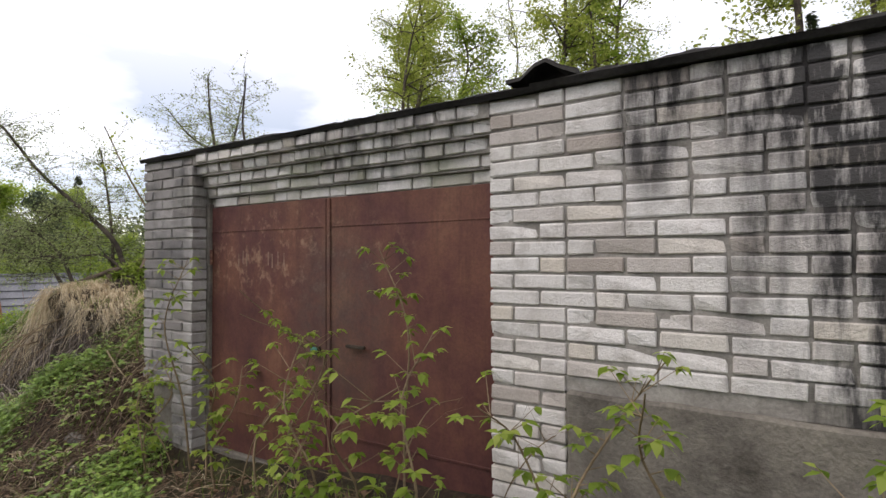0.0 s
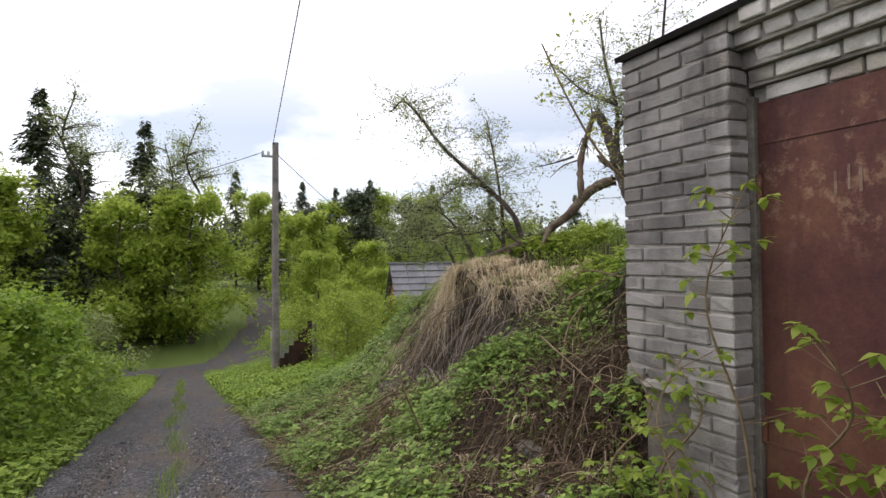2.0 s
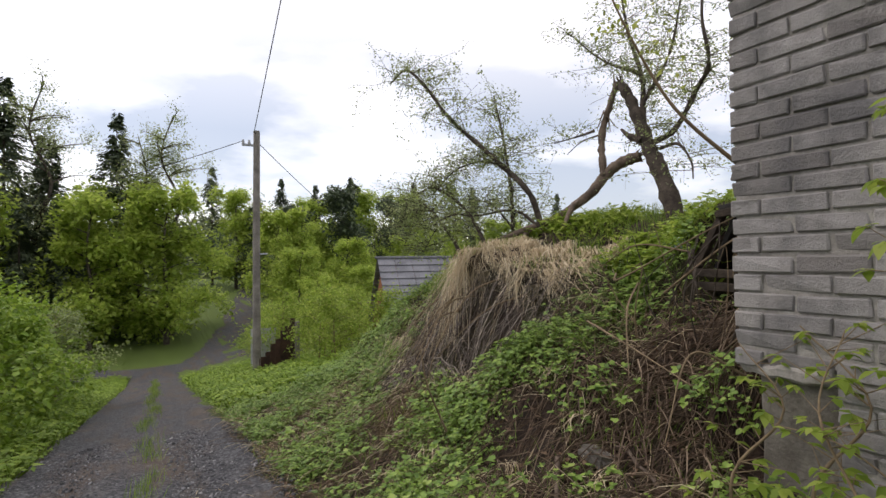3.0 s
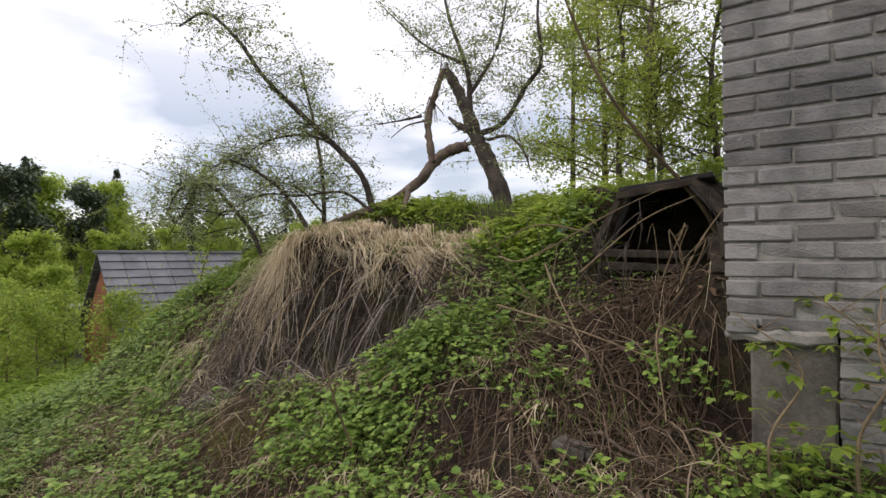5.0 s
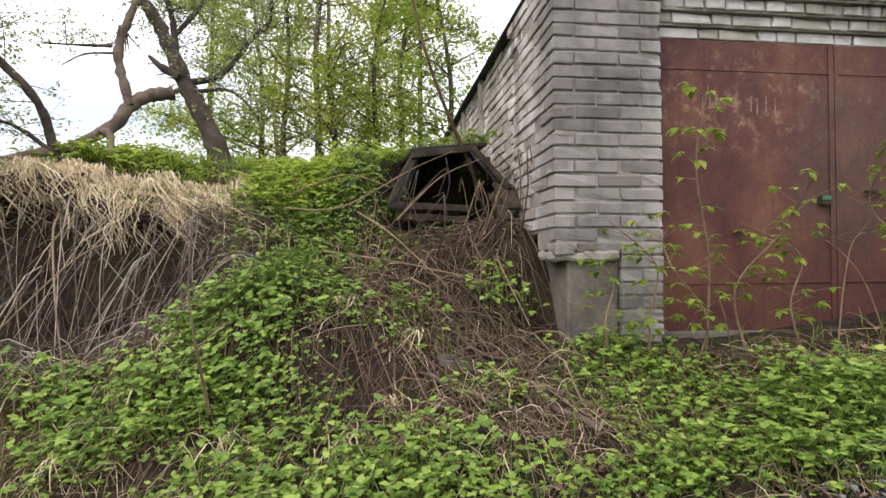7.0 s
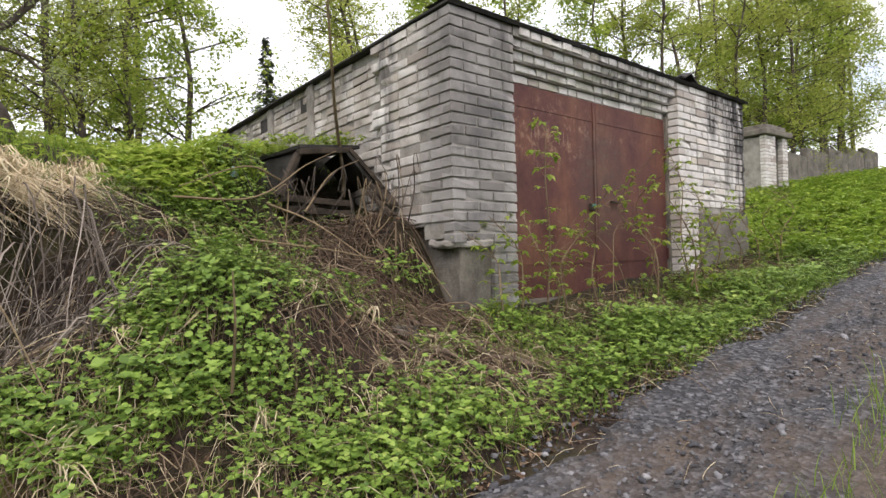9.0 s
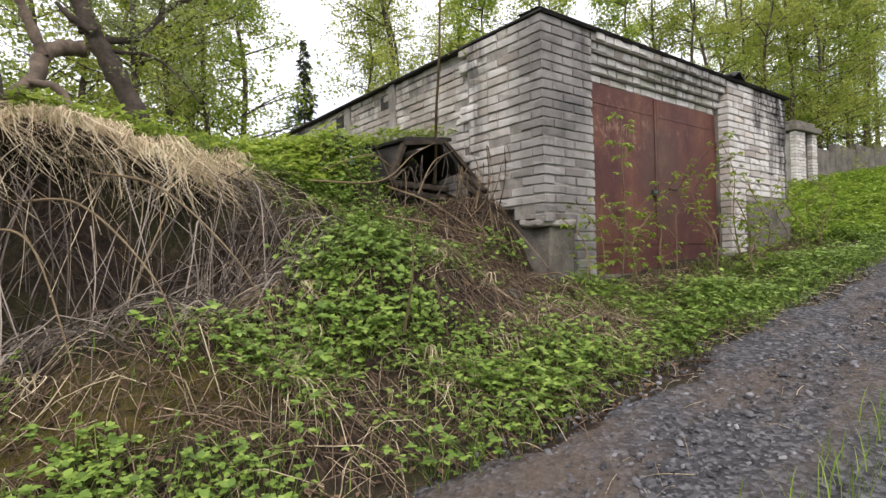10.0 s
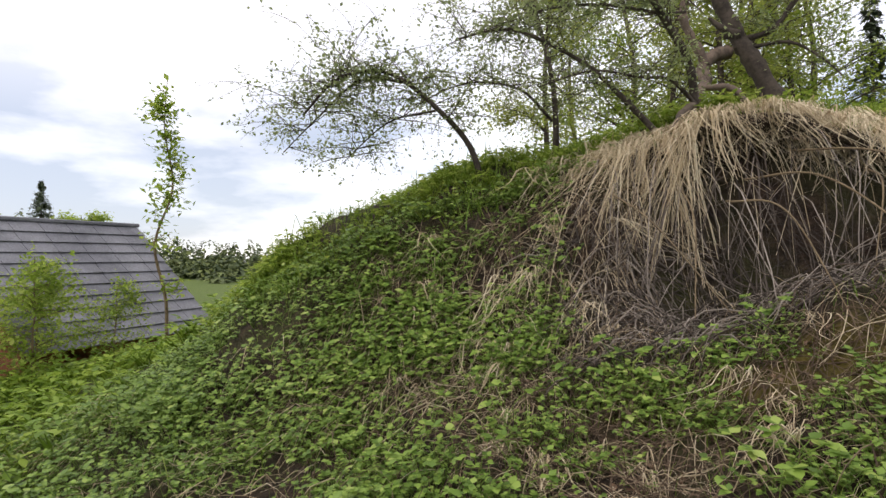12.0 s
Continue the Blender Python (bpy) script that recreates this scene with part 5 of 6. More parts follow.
tagged(put("twig_mass", fine.mesh("twig_mass"), TWIG, young), kind="stuff")
tagged(put("foliage", foliage(tips, 160, 0.04, 74).mesh("foliage"), WOODS, young), kind="stuff")


def broadleaf(name, seed, high, spread, clear, leaves, size, mat, label, category="tree", bark=BARK, thick=0.09, dense=0.12):
    """A tree: tapered bent trunk, boughs, twigs and many single leaves."""
    r = np.random.default_rng(seed)
    ob = thing(name, (0, 0, 0), label, category)
    trunk, boughs, tips = Heap(), Heap(), []
    pts = [(r.normal(0, 0.03 * high * t), r.normal(0, 0.03 * high * t), high * t) for t in (0, 0.2, 0.4, 0.6, 0.8, 1.0)]
    pts[0] = (0, 0, -0.15)
    P = limb(trunk, pts, thick, thick * 0.15, 8, 5)
    for k in range(26):
        f = r.uniform(clear, 0.98)
        base = P[int(f * (len(P) - 1))]
        a = r.uniform(0, 6.28)
        long = spread * (1.15 - 0.75 * f) * r.uniform(0.6, 1.15)
        t = np.linspace(0, 1, 6)[:, None]
        Q = base + np.array([math.cos(a), math.sin(a), 0.55]) * long * t - np.array([0, 0, 0.25]) * long * t ** 2 + r.normal(0, 0.05, 3) * np.sin(4 * t)
        boughs.add(*tube(Q, np.linspace(thick * 0.28, thick * 0.06, 6), 5))
        tips.append(Q[2:])
        for _ in range(5):
            j = r.integers(1, 6)
            d = r.normal(0, 1, 3)
            d /= np.linalg.norm(d)
            R = Q[j] + d * long * 0.4 * np.linspace(0, 1, 5)[:, None]
            boughs.add(*tube(R, np.linspace(thick * 0.08, thick * 0.03, 5), 3))
            tips.append(R[1:])
            tips.append(R[2:])
    put("trunk", trunk.mesh("trunk"), bark, ob)
    tagged(put("branchwork", boughs.mesh("branchwork"), bark, ob), kind="stuff")
    tagged(put("crown", foliage(tips, leaves, size, seed + 1, dense).mesh("crown"), mat, ob), kind="stuff")
    return ob


def spruce(name, seed, high, wide, label, mat=NEEDLE, n=3200, size=0.45):
    r = np.random.default_rng(seed)
    ob = thing(name, (0, 0, 0), label, "tree")
    trunk = Heap()
    limb(trunk, [(0, 0, -0.2), (0.02, 0, high * 0.5), (0, 0.02, high)], 0.012 * high, 0.01, 7, 4)
    put("trunk", trunk.mesh("trunk"), BARK, ob)
    f = r.uniform(0.08, 1, n) ** 0.75
    arms = 150
    af, aa, al = r.uniform(0.1, 1, arms) ** 0.8, r.uniform(0, 6.28, arms), r.uniform(0.6, 1.1, arms)
    w = r.integers(0, arms, n)
    f, a = af[w], aa[w] + r.normal(0, 0.16, n)
    arm = r.uniform(0.05, 1, n) * wide * (1.03 - f) * al[w]
    P = np.stack([arm * np.cos(a), arm * np.sin(a), high * f - arm * 0.35 + r.normal(0, 0.03 * high * 0.3, n)], 1)
    h = Heap()
    h.many(KITE, matrices(P, a + r.normal(0, 0.3, n), r.uniform(0.0, 0.7, n), r.uniform(0.5, 1.2, n) * size * (0.5 + 0.6 * (1 - f)), r.uniform(-0.6, 0.6, n)))
    tagged(put("crown", h.mesh("crown"), mat, ob), kind="stuff")
    return ob


def plant_out(first, places, seed):
    """The first of a kind at the first place, copies at the others."""
    r = random.Random(seed)
    for k, (x, y, s) in enumerate(places):
        m = pose(x, y, float(land(x, y)) - 0.05, 0, 0, r.uniform(0, 360))
        ob = first if k == 0 else copy_thing(first, pose(0, 0, 0))
        ob.scale = (s, s, s)
        ob.location, ob.rotation_euler = m.translation, m.to_euler()


W1 = broadleaf("young_birch", 101, 9.0, 2.0, 0.18, 8000, 0.092, WOODS, "slender woodland tree with fresh light green leaves")
W2 = broadleaf("young_maple", 103, 7.5, 2.2, 0.12, 7500, 0.1, SHOOT, "young maple with bright yellow-green leaves")
W3 = broadleaf("grey_willow", 105, 8.5, 2.4, 0.10, 8500, 0.07, WOODS, "grey-green thinly leaved woodland tree", bark=BARK)
for w in (W1, W2, W3):
    tagged(w, group="wood behind the garage")
plant_out(W1, [(-1.9, 6.3, 0.72), (-0.4, 9.8, 0.95), (-4.8, 10.4, 0.9), (4.4, 9.0, 1.0), (8.0, 10.5, 1.0), (12.0, 6.2, 0.95), (16.5, 6.5, 1.0), (6.3, 14, 1.1), (11, 14, 1.1), (20.5, 6.8, 1.0), (-1.2, 14, 1.1), (15, 3.7, 0.9), (20, 3.7, 1.0), (26, 4.4, 1.1)], 1)
plant_out(W2, [(0.7, 9.6, 0.9), (-3.1, 7.8, 0.75), (6.6, 7.6, 0.9), (9.8, 5.6, 0.85), (13.8, 5.6, 1.0), (-0.9, 6.2, 0.62), (18.5, 5.8, 1.0), (10.5, 9.5, 1.1), (23.5, 6.5, 1.1), (17.4, 3.5, 0.9), (23, 3.9, 1.0), (19, 4.8, 1.1)], 2)
plant_out(W3, [(-1.6, 5.6, 0.6), (-2.5, 6.9, 0.66), (5.6, 10.6, 1.0), (7.8, 7.2, 0.9), (11.4, 4.9, 0.85), (15.3, 5.0, 0.95), (-4.0, 14.5, 1.0), (0.2, 12.2, 1.0), (22, 9, 1.1), (16.2, 3.3, 0.9), (18.7, 3.4, 1.0), (21.5, 3.6, 1.0), (13.6, 3.8, 0.8)], 3)
S1 = spruce("small_spruce", 111, 6.0, 1.3, "small dark green spruce behind the mound", n=2500, size=0.30)
plant_out(S1, [(4.6, 15.0, 1.0)], 4)


# ---- saplings in front of the doors ----
def sapling(seed, high):
    r = np.random.default_rng(seed)
    ob = thing("sapling", (0, 0, 0), "thin sapling with fresh green leaves before the rusty doors", "sapling", "saplings before the doors")
    stem, leaves = Heap(), Heap()
    P = limb(stem, [(0, 0, -0.05), (r.normal(0, 0.05), r.normal(0, 0.03), high * 0.35), (r.normal(0, 0.1), r.normal(0, 0.07), high * 0.7), (r.normal(0, 0.16), r.normal(0, 0.1), high)], 0.0085, 0.0025, 6)
    L = leaflet(1, 0.6, 0.1, 0.3)
    for k in range(22):
        f = r.uniform(0.2, 1)
        base = P[int(f * (len(P) - 1))]
        a = r.uniform(0, 6.28)
        Q = base + np.array([math.cos(a), 0.6 * math.sin(a), r.uniform(0.1, 0.7)]) * r.uniform(0.06, 0.2) * np.linspace(0, 1, 4)[:, None]
        stem.add(*tube(Q, np.linspace(0.0026, 0.0012, 4), 4))
        for j in range(r.integers(3, 7)):
            b = a + (j - 2) * 0.8
            leaves.many(L, matrices([Q[-1] - 0.3 * (Q[-1] - Q[-2]) * (j % 2)], [b], [r.uniform(-0.3, 0.6)], [r.uniform(0.036, 0.074)]))
    put("stem", stem.mesh("stem"), TWIG, ob, smooth=True)
    tagged(put("foliage", leaves.mesh("foliage"), SHOOT, ob), kind="stuff")
    return ob


saps = [sapling(200 + k, h) for k, h in enumerate((1.45, 1.25, 0.95, 0.75))]
SPOTS = [(0, 0.82, -0.12, 1.0), (1, 1.95, -0.38, 1.0), (2, 2.35, -0.45, 1.05), (3, 2.62, -0.5, 1.1), (2, 2.9, -0.35, 1.0), (0, 2.78, -0.25, 0.95), (3, 1.3, -0.25, 1.0), (2, 0.62, -0.3, 0.85), (3, 0.45, -0.2, 1.0), (3, 3.55, -0.35, 1.0), (2, 3.75, -0.5, 0.95), (3, 4.1, -0.55, 1.1), (1, 2.1, -0.2, 0.9), (2, 1.05, -0.15, 1.0), (3, 2.2, -0.65, 1.0), (3, 0.2, -0.28, 0.95), (3, 4.5, -0.45, 1.1)]
used = set()
for k, x, y, s in SPOTS:
    m = pose(x, y, float(soil(x, y)), dice.uniform(-6, 6), dice.uniform(-8, 8), dice.uniform(0, 360))
    ob = saps[k] if k not in used else copy_thing(saps[k], m)
    used.add(k)
    ob.matrix_basis = m @ Matrix.Scale(s, 4)

for k, (x, y, long, yaw) in enumerate(((1.5, -0.25, 0.8, 20), (2.3, -0.2, 0.9, 160), (2.7, -0.3, 0.7, 70), (0.9, -0.25, 0.6, 200), (1.9, -0.15, 0.7, 100), (3.2, -0.2, 0.6, 30))):
    h = Heap()
    P = limb(h, [(0, 0, 0), (0.12, 0.02, long * 0.5), (0.3, 0.05, long * 0.8), (0.5, 0.02, long * 0.85)], 0.005, 0.0015, 5)
    tp = []
    twigs(h, tp, P, rng, 5, 0.08, 0.25, 0.1, 0.002, 0.4)
    ob = put("bare_shoot", h.mesh("bare_shoot"), TWIG)
    ob.matrix_basis = pose(x, y, float(soil(x, y)) - 0.03, 0, 0, yaw)
    tagged(ob, "bare dry shoot standing before the doors", "shoot", "bare shoots")

# ---- rotten hatch beside the wall ----
hatch = thing("cellar_hatch", (-0.4, 1.0, 0.85), "collapsed hatch of rotten boards dug into the mound", "hatch")
HB = Vector((-0.4, 1.0, 0.85))


def board(a, b, wide, thick, mat=ROTTEN, name="board", label=""):
    """A worn plank between two points; wide runs level, thick across it."""
    a, b = Vector(a) - HB, Vector(b) - HB
    d = b - a
    bm = bm_box(0, -wide / 2, -thick / 2, d.length, wide / 2, thick / 2, 0.004)
    roughen(bm, 3, 0.008, 7)
    q = d.to_track_quat("X", "Z").to_matrix().to_4x4()
    bmesh.ops.transform(bm, matrix=Matrix.Translation(a) @ q, verts=bm.verts[:])
    return part(name, bm, mat, hatch, label)


board((-0.74, 0.90, 1.175), (-0.26, 0.95, 1.245), 0.05, 0.045, name="rim", label="mossy rim board")
board((-0.76, 1.25, 1.215), (-0.22, 1.30, 1.275), 0.72, 0.03, name="lid", label="sagging lid covered with torn black felt", mat=FELT_AND_DARK)
board((-0.89, 0.90, 0.84), (-0.72, 0.93, 1.18), 0.06, 0.04)
# the wide near-black side sheets are added to keep the pit dark
board((-0.85, 1.26, 0.84), (-0.72, 1.28, 1.19), 0.6, 0.03, FELT_AND_DARK)
board((-0.88, 0.88, 0.82), (-0.30, 0.9, 0.80), 0.09, 0.05, name="sill")
board((-0.84, 0.85, 0.74), (-0.34, 0.87, 0.72), 0.07, 0.05, name="sill")
board((-0.27, 0.96, 1.24), (-0.03, 0.86, 0.94), 0.12, 0.035)
board((-0.24, 1.28, 1.25), (-0.02, 1.22, 0.98), 0.72, 0.03, FELT_AND_DARK)
board((-0.09, 0.9, 0.98), (-0.03, 0.66, 0.78), 0.15, 0.03)
board((-0.16, 0.84, 0.90), (-0.10, 0.62, 0.70), 0.09, 0.025)
# added near-black sheet: the shade inside the hatch put into colour
board((-0.95, 1.64, 1.0), (-0.01, 1.66, 1.0), 0.03, 0.62, FELT_AND_DARK, "back_board")

# broken twigs leaning over the mouth of the hatch
r = np.random.default_rng(91)
for k in range(34):
    x0 = r.uniform(-1.15, 0.0)
    foot = np.array([x0, r.uniform(0.45, 0.86), 0.0])
    foot[2] = float(soil(foot[0], foot[1])) - 0.02
    head = foot + np.array([r.normal(0, 0.22), r.uniform(-0.12, 0.12), r.uniform(0.25, 0.62)])
    head[0] = min(head[0], -0.03)
    mid = (foot + head) / 2 + np.array([r.normal(0, 0.06), r.uniform(-0.08, 0.02), r.normal(0, 0.03)])
    P = bend([tuple(foot), tuple(mid), tuple(head), tuple(head + np.array([r.normal(0, 0.06), -0.04, -r.uniform(0.02, 0.2)]))], 5)
    P[:, 0] = np.minimum(P[:, 0], -0.02)
    pale = k % 3 == 0
    ob = put("dry_twig", np_mesh("dry_twig", *tube(P, np.linspace(0.0048, 0.002, len(P)) * r.uniform(0.6, 1.3), 5)), TWIG if pale else BARK, smooth=True)
    tagged(ob, "thin pale dry twig over the hatch" if pale else "thin dark dead twig over the hatch", "twig", "twigs over the hatch")

# scraps on the bank
for k, (x, y, s, mat, what) in enumerate(((-0.6, -0.22, 0.09, CONCRETE, "mossy grey lump of concrete on the bank"), (-0.17, -0.4, 0.06, CONCRETE, "small grey stone on the bank"), (0.9, -1.12, 0.06, BRICK, "white brick shard at the verge"), (-0.75, -0.75, 0.05, CONCRETE, "small grey stone on the bank"), (-1.0, -0.85, 0.045, CONCRETE, "small grey stone on the bank"))):
    bm = bm_box(-s, -s * 0.6, -s * 0.4, s, s * 0.6, s * 0.45, s * 0.25, 2)
    for v in bm.verts:
        v.co += noise.noise_vector(v.co * 14 + Vector((k, 0, 0))) * s * 0.4
    me = bpy.data.meshes.new("stone")
    bm.to_mesh(me)
    bm.free()
    ob = put("stone", me, mat)
    ob.matrix_basis = pose(x, y, float(soil(x, y)) + s * 0.25, 8, 12, 40 * k)
    tagged(ob, what, "stone")
for k, (a, b, t0) in enumerate((((-0.35, -0.25), (-0.05, -0.75), 0.022), ((-0.75, -0.35), (-0.45, -0.6), 0.014), ((-0.6, -0.1), (0.1, -0.3), 0.010))):
    P = np.array([(a[0] + (b[0] - a[0]) * t, a[1] + (b[1] - a[1]) * t, 0) for t in np.linspace(0, 1, 8)])
    P[:, 2] = soil(P[:, 0], P[:, 1]) + 0.03
    ob = put("rotten_branch", np_mesh("rotten_branch", *tube(P, np.linspace(t0, t0 * 0.7, 8), 8)), LOGWOOD, smooth=True)
    tagged(ob, "rotten grey-brown branch lying on the bank", "branch", "rotten branches")
bm = bmesh.new()
bmesh.ops.create_grid(bm, x_segments=6, y_segments=6, size=0.035)
for v in bm.verts:
    v.co += noise.noise_vector(v.co * 22) * 0.03
bmesh.ops.solidify(bm, geom=bm.faces[:], thickness=0.003)
me = bpy.data.meshes.new("plastic_scrap")
bm.to_mesh(me)
bm.free()
ob = put("plastic_scrap", me, PLASTIC)
ob.matrix_basis = pose(-1.15, 1.05, float(soil(-1.15, 1.05)) + 0.05, 60, 20, 20)
tagged(ob, "crumpled pale blue plastic scrap in the herbs", "litter")

# ---- down the lane ----
pole = thing("utility_pole", (-16.9, 0.6, -2.85), "grey weathered wooden utility pole beside the lane", "pole")
h = Heap()
limb(h, [(0, 0, -0.4), (0.02, 0, 4), (0.0, 0.03, 7.95)], 0.13, 0.10, 12, 6)
put("shaft", h.mesh("shaft"), POLE, pole, smooth=True)
bm = bm_box(-0.04, -0.42, 7.45, 0.04, 0.12, 7.52, 0.01)
arm = part("bracket", bm, METAL, pole)
for yy in (-0.38, -0.2):
    bm = bmesh.new()
    bmesh.ops.create_cone(bm, cap_ends=True, segments=12, radius1=0.05, radius2=0.03, depth=0.14, matrix=Matrix.Translation((0, yy, 7.58)))
    part("insulator", bm, METAL, arm)
part("bracket", bm_box(-0.04, 0.1, 4.0, 0.04, 0.34, 4.05, 0.01), METAL, pole)


def cable(a, b, sag, label):
    a, b = Vector(a), Vector(b)
    P = np.array([tuple(a.lerp(b, t) - Vector((0, 0, sag * 4 * t * (1 - t)))) for t in np.linspace(0, 1, 20)])
    return tagged(put("power_cable", np_mesh("power_cable", *tube(P, 0.012, 5)), WIRE), label, "cable", "cables on the pole")


cable((-16.9, 0.55, 5.05), (12.0, -1.65, 9.6), 0.15, "black cable from the pole over the lane")
cable((-16.9, 0.2, 4.75), (-42, -14, 4.6), 0.6, "thin black cable from the pole to the trees")
cable((-16.9, 0.7, 4.7), (-26, 9.0, 0.8), 0.2, "thin black cable from the pole to the gardens")

B1 = broadleaf("roadside_bush", 121, 1.9, 1.35, 0.03, 11000, 0.10, BUSH, "dense bright green bush beside the lane", "bush", TWIG, 0.03, 0.13)
tagged(B1, group="bushes along the lane")
plant_out(B1, [(-6.2, -5.2, 1.0), (-7.6, -5.9, 1.15), (-8.9, -5.1, 1.05), (-10.6, -5.5, 1.15), (-12.4, -5.0, 1.0), (-14.4, -5.6, 1.2), (-5.0, -6.3, 1.0), (-17, -5.8, 1.1)], 5)
B2 = broadleaf("blossoming_bush", 123, 2.4, 1.3, 0.05, 5000, 0.07, APPLE, "pale blossoming bush beside the lane", "bush", TWIG, 0.03, 0.1)
plant_out(B2, [(-15.6, -4.5, 1.0)], 6)
B3 = broadleaf("garden_shrub", 125, 2.5, 1.0, 0.12, 2000, 0.095, SHOOT, "loose yellow-green garden shrub", "bush", TWIG, 0.03, 0.12)
tagged(B3, group="shrubs in the gardens")
plant_out(B3, [(-11.2, 2.6, 0.7), (-12.6, 1.9, 0.8), (-14.6, 2.0, 0.95), (-16.2, 2.6, 1.0), (-18.2, 1.6, 0.9), (-10.3, 2.95, 0.5), (-18.2, 3.4, 1.1), (-21.5, 2.2, 1.2), (-22.5, 5, 1.2), (-20.5, 1.2, 0.8), (-24, 2.5, 1.1), (-25.5, 6.5, 1.3), (-20.5, 6.5, 1.2), (-27.5, 3.2, 1.0), (-16.5, 3.9, 1.0), (-12.0, 3.4, 0.75), (-29, 8, 1.3)], 7)
YT = broadleaf("tall_thin_tree", 127, 4.6, 0.36, 0.25, 800, 0.10, SHOOT, "thin young tree with tufted leaves", "tree", TWIG, 0.03, 0.08)
plant_out(YT, [(-10.6, 4.3, 0.97)], 8)

# house with a grey slate roof below the mound
house = thing("house", (-13.7, 5.1, -2.9), "low house with a grey slate roof and red brick gable", "house")
RD, SD = Vector((0.2, 0.98, 0)), Vector((0.98, -0.2, 0))
A, HI, LO, RUN = Vector((-14.3, 3.7, 0)), 0.97, -1.15, 2.25
LONGR = 3.6


def prism(p0, p1, half, zb, zt, ze):
    """Walls and gables between two ridge ends."""
    bm = bmesh.new()
    ring = []
    for p in (p0, p1):
        ring.append([bm.verts.new(p + SD * s * half + Vector((0, 0, z))) for s, z in ((1, zb), (1, ze), (0, zt), (-1, ze), (-1, zb))])
    a, b = ring
    for k in range(5):
        bm.faces.new((a[k], a[(k + 1) % 5], b[(k + 1) % 5], b[k]))
    bm.faces.new(a)
    bm.faces.new(b[::-1])
    return bm


O = Vector((-13.7, 5.1, -2.9))
bm = prism(A + RD * 0.15, A + RD * (LONGR - 0.15), RUN - 0.3, -2.95, HI - 0.16, LO + 0.16)
bmesh.ops.translate(bm, vec=-O, verts=bm.verts[:])
part("wall", bm, REDBRICK, house, "red brick walls and gable")
for sgn in (1, -1):
    slope = empty("roof_slope")
    slope.parent = house
    rows = 11
    top, low = A + Vector((0, 0, HI)), A + SD * sgn * RUN + Vector((0, 0, LO))
    fall = (low - top)
    n = RD.cross(fall).normalized() * (1 if RD.cross(fall).z > 0 else -1)
    for k in range(rows):
        f0, f1 = k / rows, (k + 1.12) / rows
        for j in range(7):
            a0, a1 = RD * (LONGR * j / 7 + 0.006), RD * (LONGR * (j + 1) / 7 - 0.006)
            bm = bmesh.new()
            q = [top + fall * f0 + a0 + n * 0.01, top + fall * f0 + a1 + n * 0.01, top + fall * f1 + a1 + n * 0.045, top + fall * f1 + a0 + n * 0.045]
            vs = [bm.verts.new(p - O) for p in q] + [bm.verts.new(p - O - n * 0.02) for p in q]
            for f in ((0, 1, 2, 3), (7, 6, 5, 4), (0, 4, 5, 1), (1, 5, 6, 2), (2, 6, 7, 3), (3, 7, 4, 0)):
                bm.faces.new([vs[i] for i in f])
            part("slate", bm, SLATE, slope)
bm = bm_box(-0.07, -0.05, -0.03, LONGR + 0.05, 0.05, 0.05, 0.02)
bmesh.ops.transform(bm, matrix=Matrix.Translation(A + Vector((0, 0, HI + 0.03)) - O) @ RD.to_track_quat("X", "Z").to_matrix().to_4x4(), verts=bm.verts[:])
part("ridge_cap", bm, SLATE, house)

# rusty fence of upright sheets beside the pole
fence = thing("rusty_fence", (-17.2, 1.85, float(land(-17.2, 1.85)) - 0.1), "tall stepped fence of rusty dark brown steel sheets", "fence")
DROP = -0.95 - fence.location.z
for k in range(8):
    hgt = DROP - 0.19 * k - (0.05 if k % 2 else 0)
    bm = bm_box(-0.015, 0, -0.3, 0.015, 0.155, max(hgt, 0.5), 0.004)
    bmesh.ops.translate(bm, vec=(0.05 + 0.05 * k, -0.16 - 0.165 * k, 0), verts=bm.verts[:])
    part("sheet", bm, RUST, fence)
part("post", bm_box(-0.05, 0.02, -0.3, 0.05, 0.16, DROP - 0.12, 0.01), POLE, fence, "grey weathered post")
gate = tagged(part("panel", bm_box(-0.015, -0.45, -0.2, 0.015, 0.45, 1.55, 0.004), METAL, None), "pale grey metal fence panel", "fence panel")
gate.matrix_basis = pose(-19.0, 1.15, float(land(-19.0, 1.15)) - 0.1, 0, 0, 8)
gate.name = "fence_panel"

# sheds among the gardens
for k, (x, y, w, d, hh, yaw, mat) in enumerate(((-40, -13.5, 5, 4, 2.6, 10, CONCRETE), (-36, 9.5, 4, 3, 2.3, 30, POLE), (-30, 12, 3.5, 3, 2.4, -15, POLE))):
    shed = thing("garden_shed", (x, y, float(land(x, y))), "small grey garden shed with a pale sheet roof", "shed", "garden sheds")
    shed.rotation_euler = (0, 0, radians(yaw))
    part("wall", bm_box(-w / 2, -d / 2, -0.3, w / 2, d / 2, hh, 0.02), mat, shed)
    part("roof", bm_box(-w / 2 - 0.2, -d / 2 - 0.2, hh + 0.004, w / 2 + 0.2, d / 2 + 0.2, hh + 0.14, 0.02), METAL, shed, "pale sheet roof")

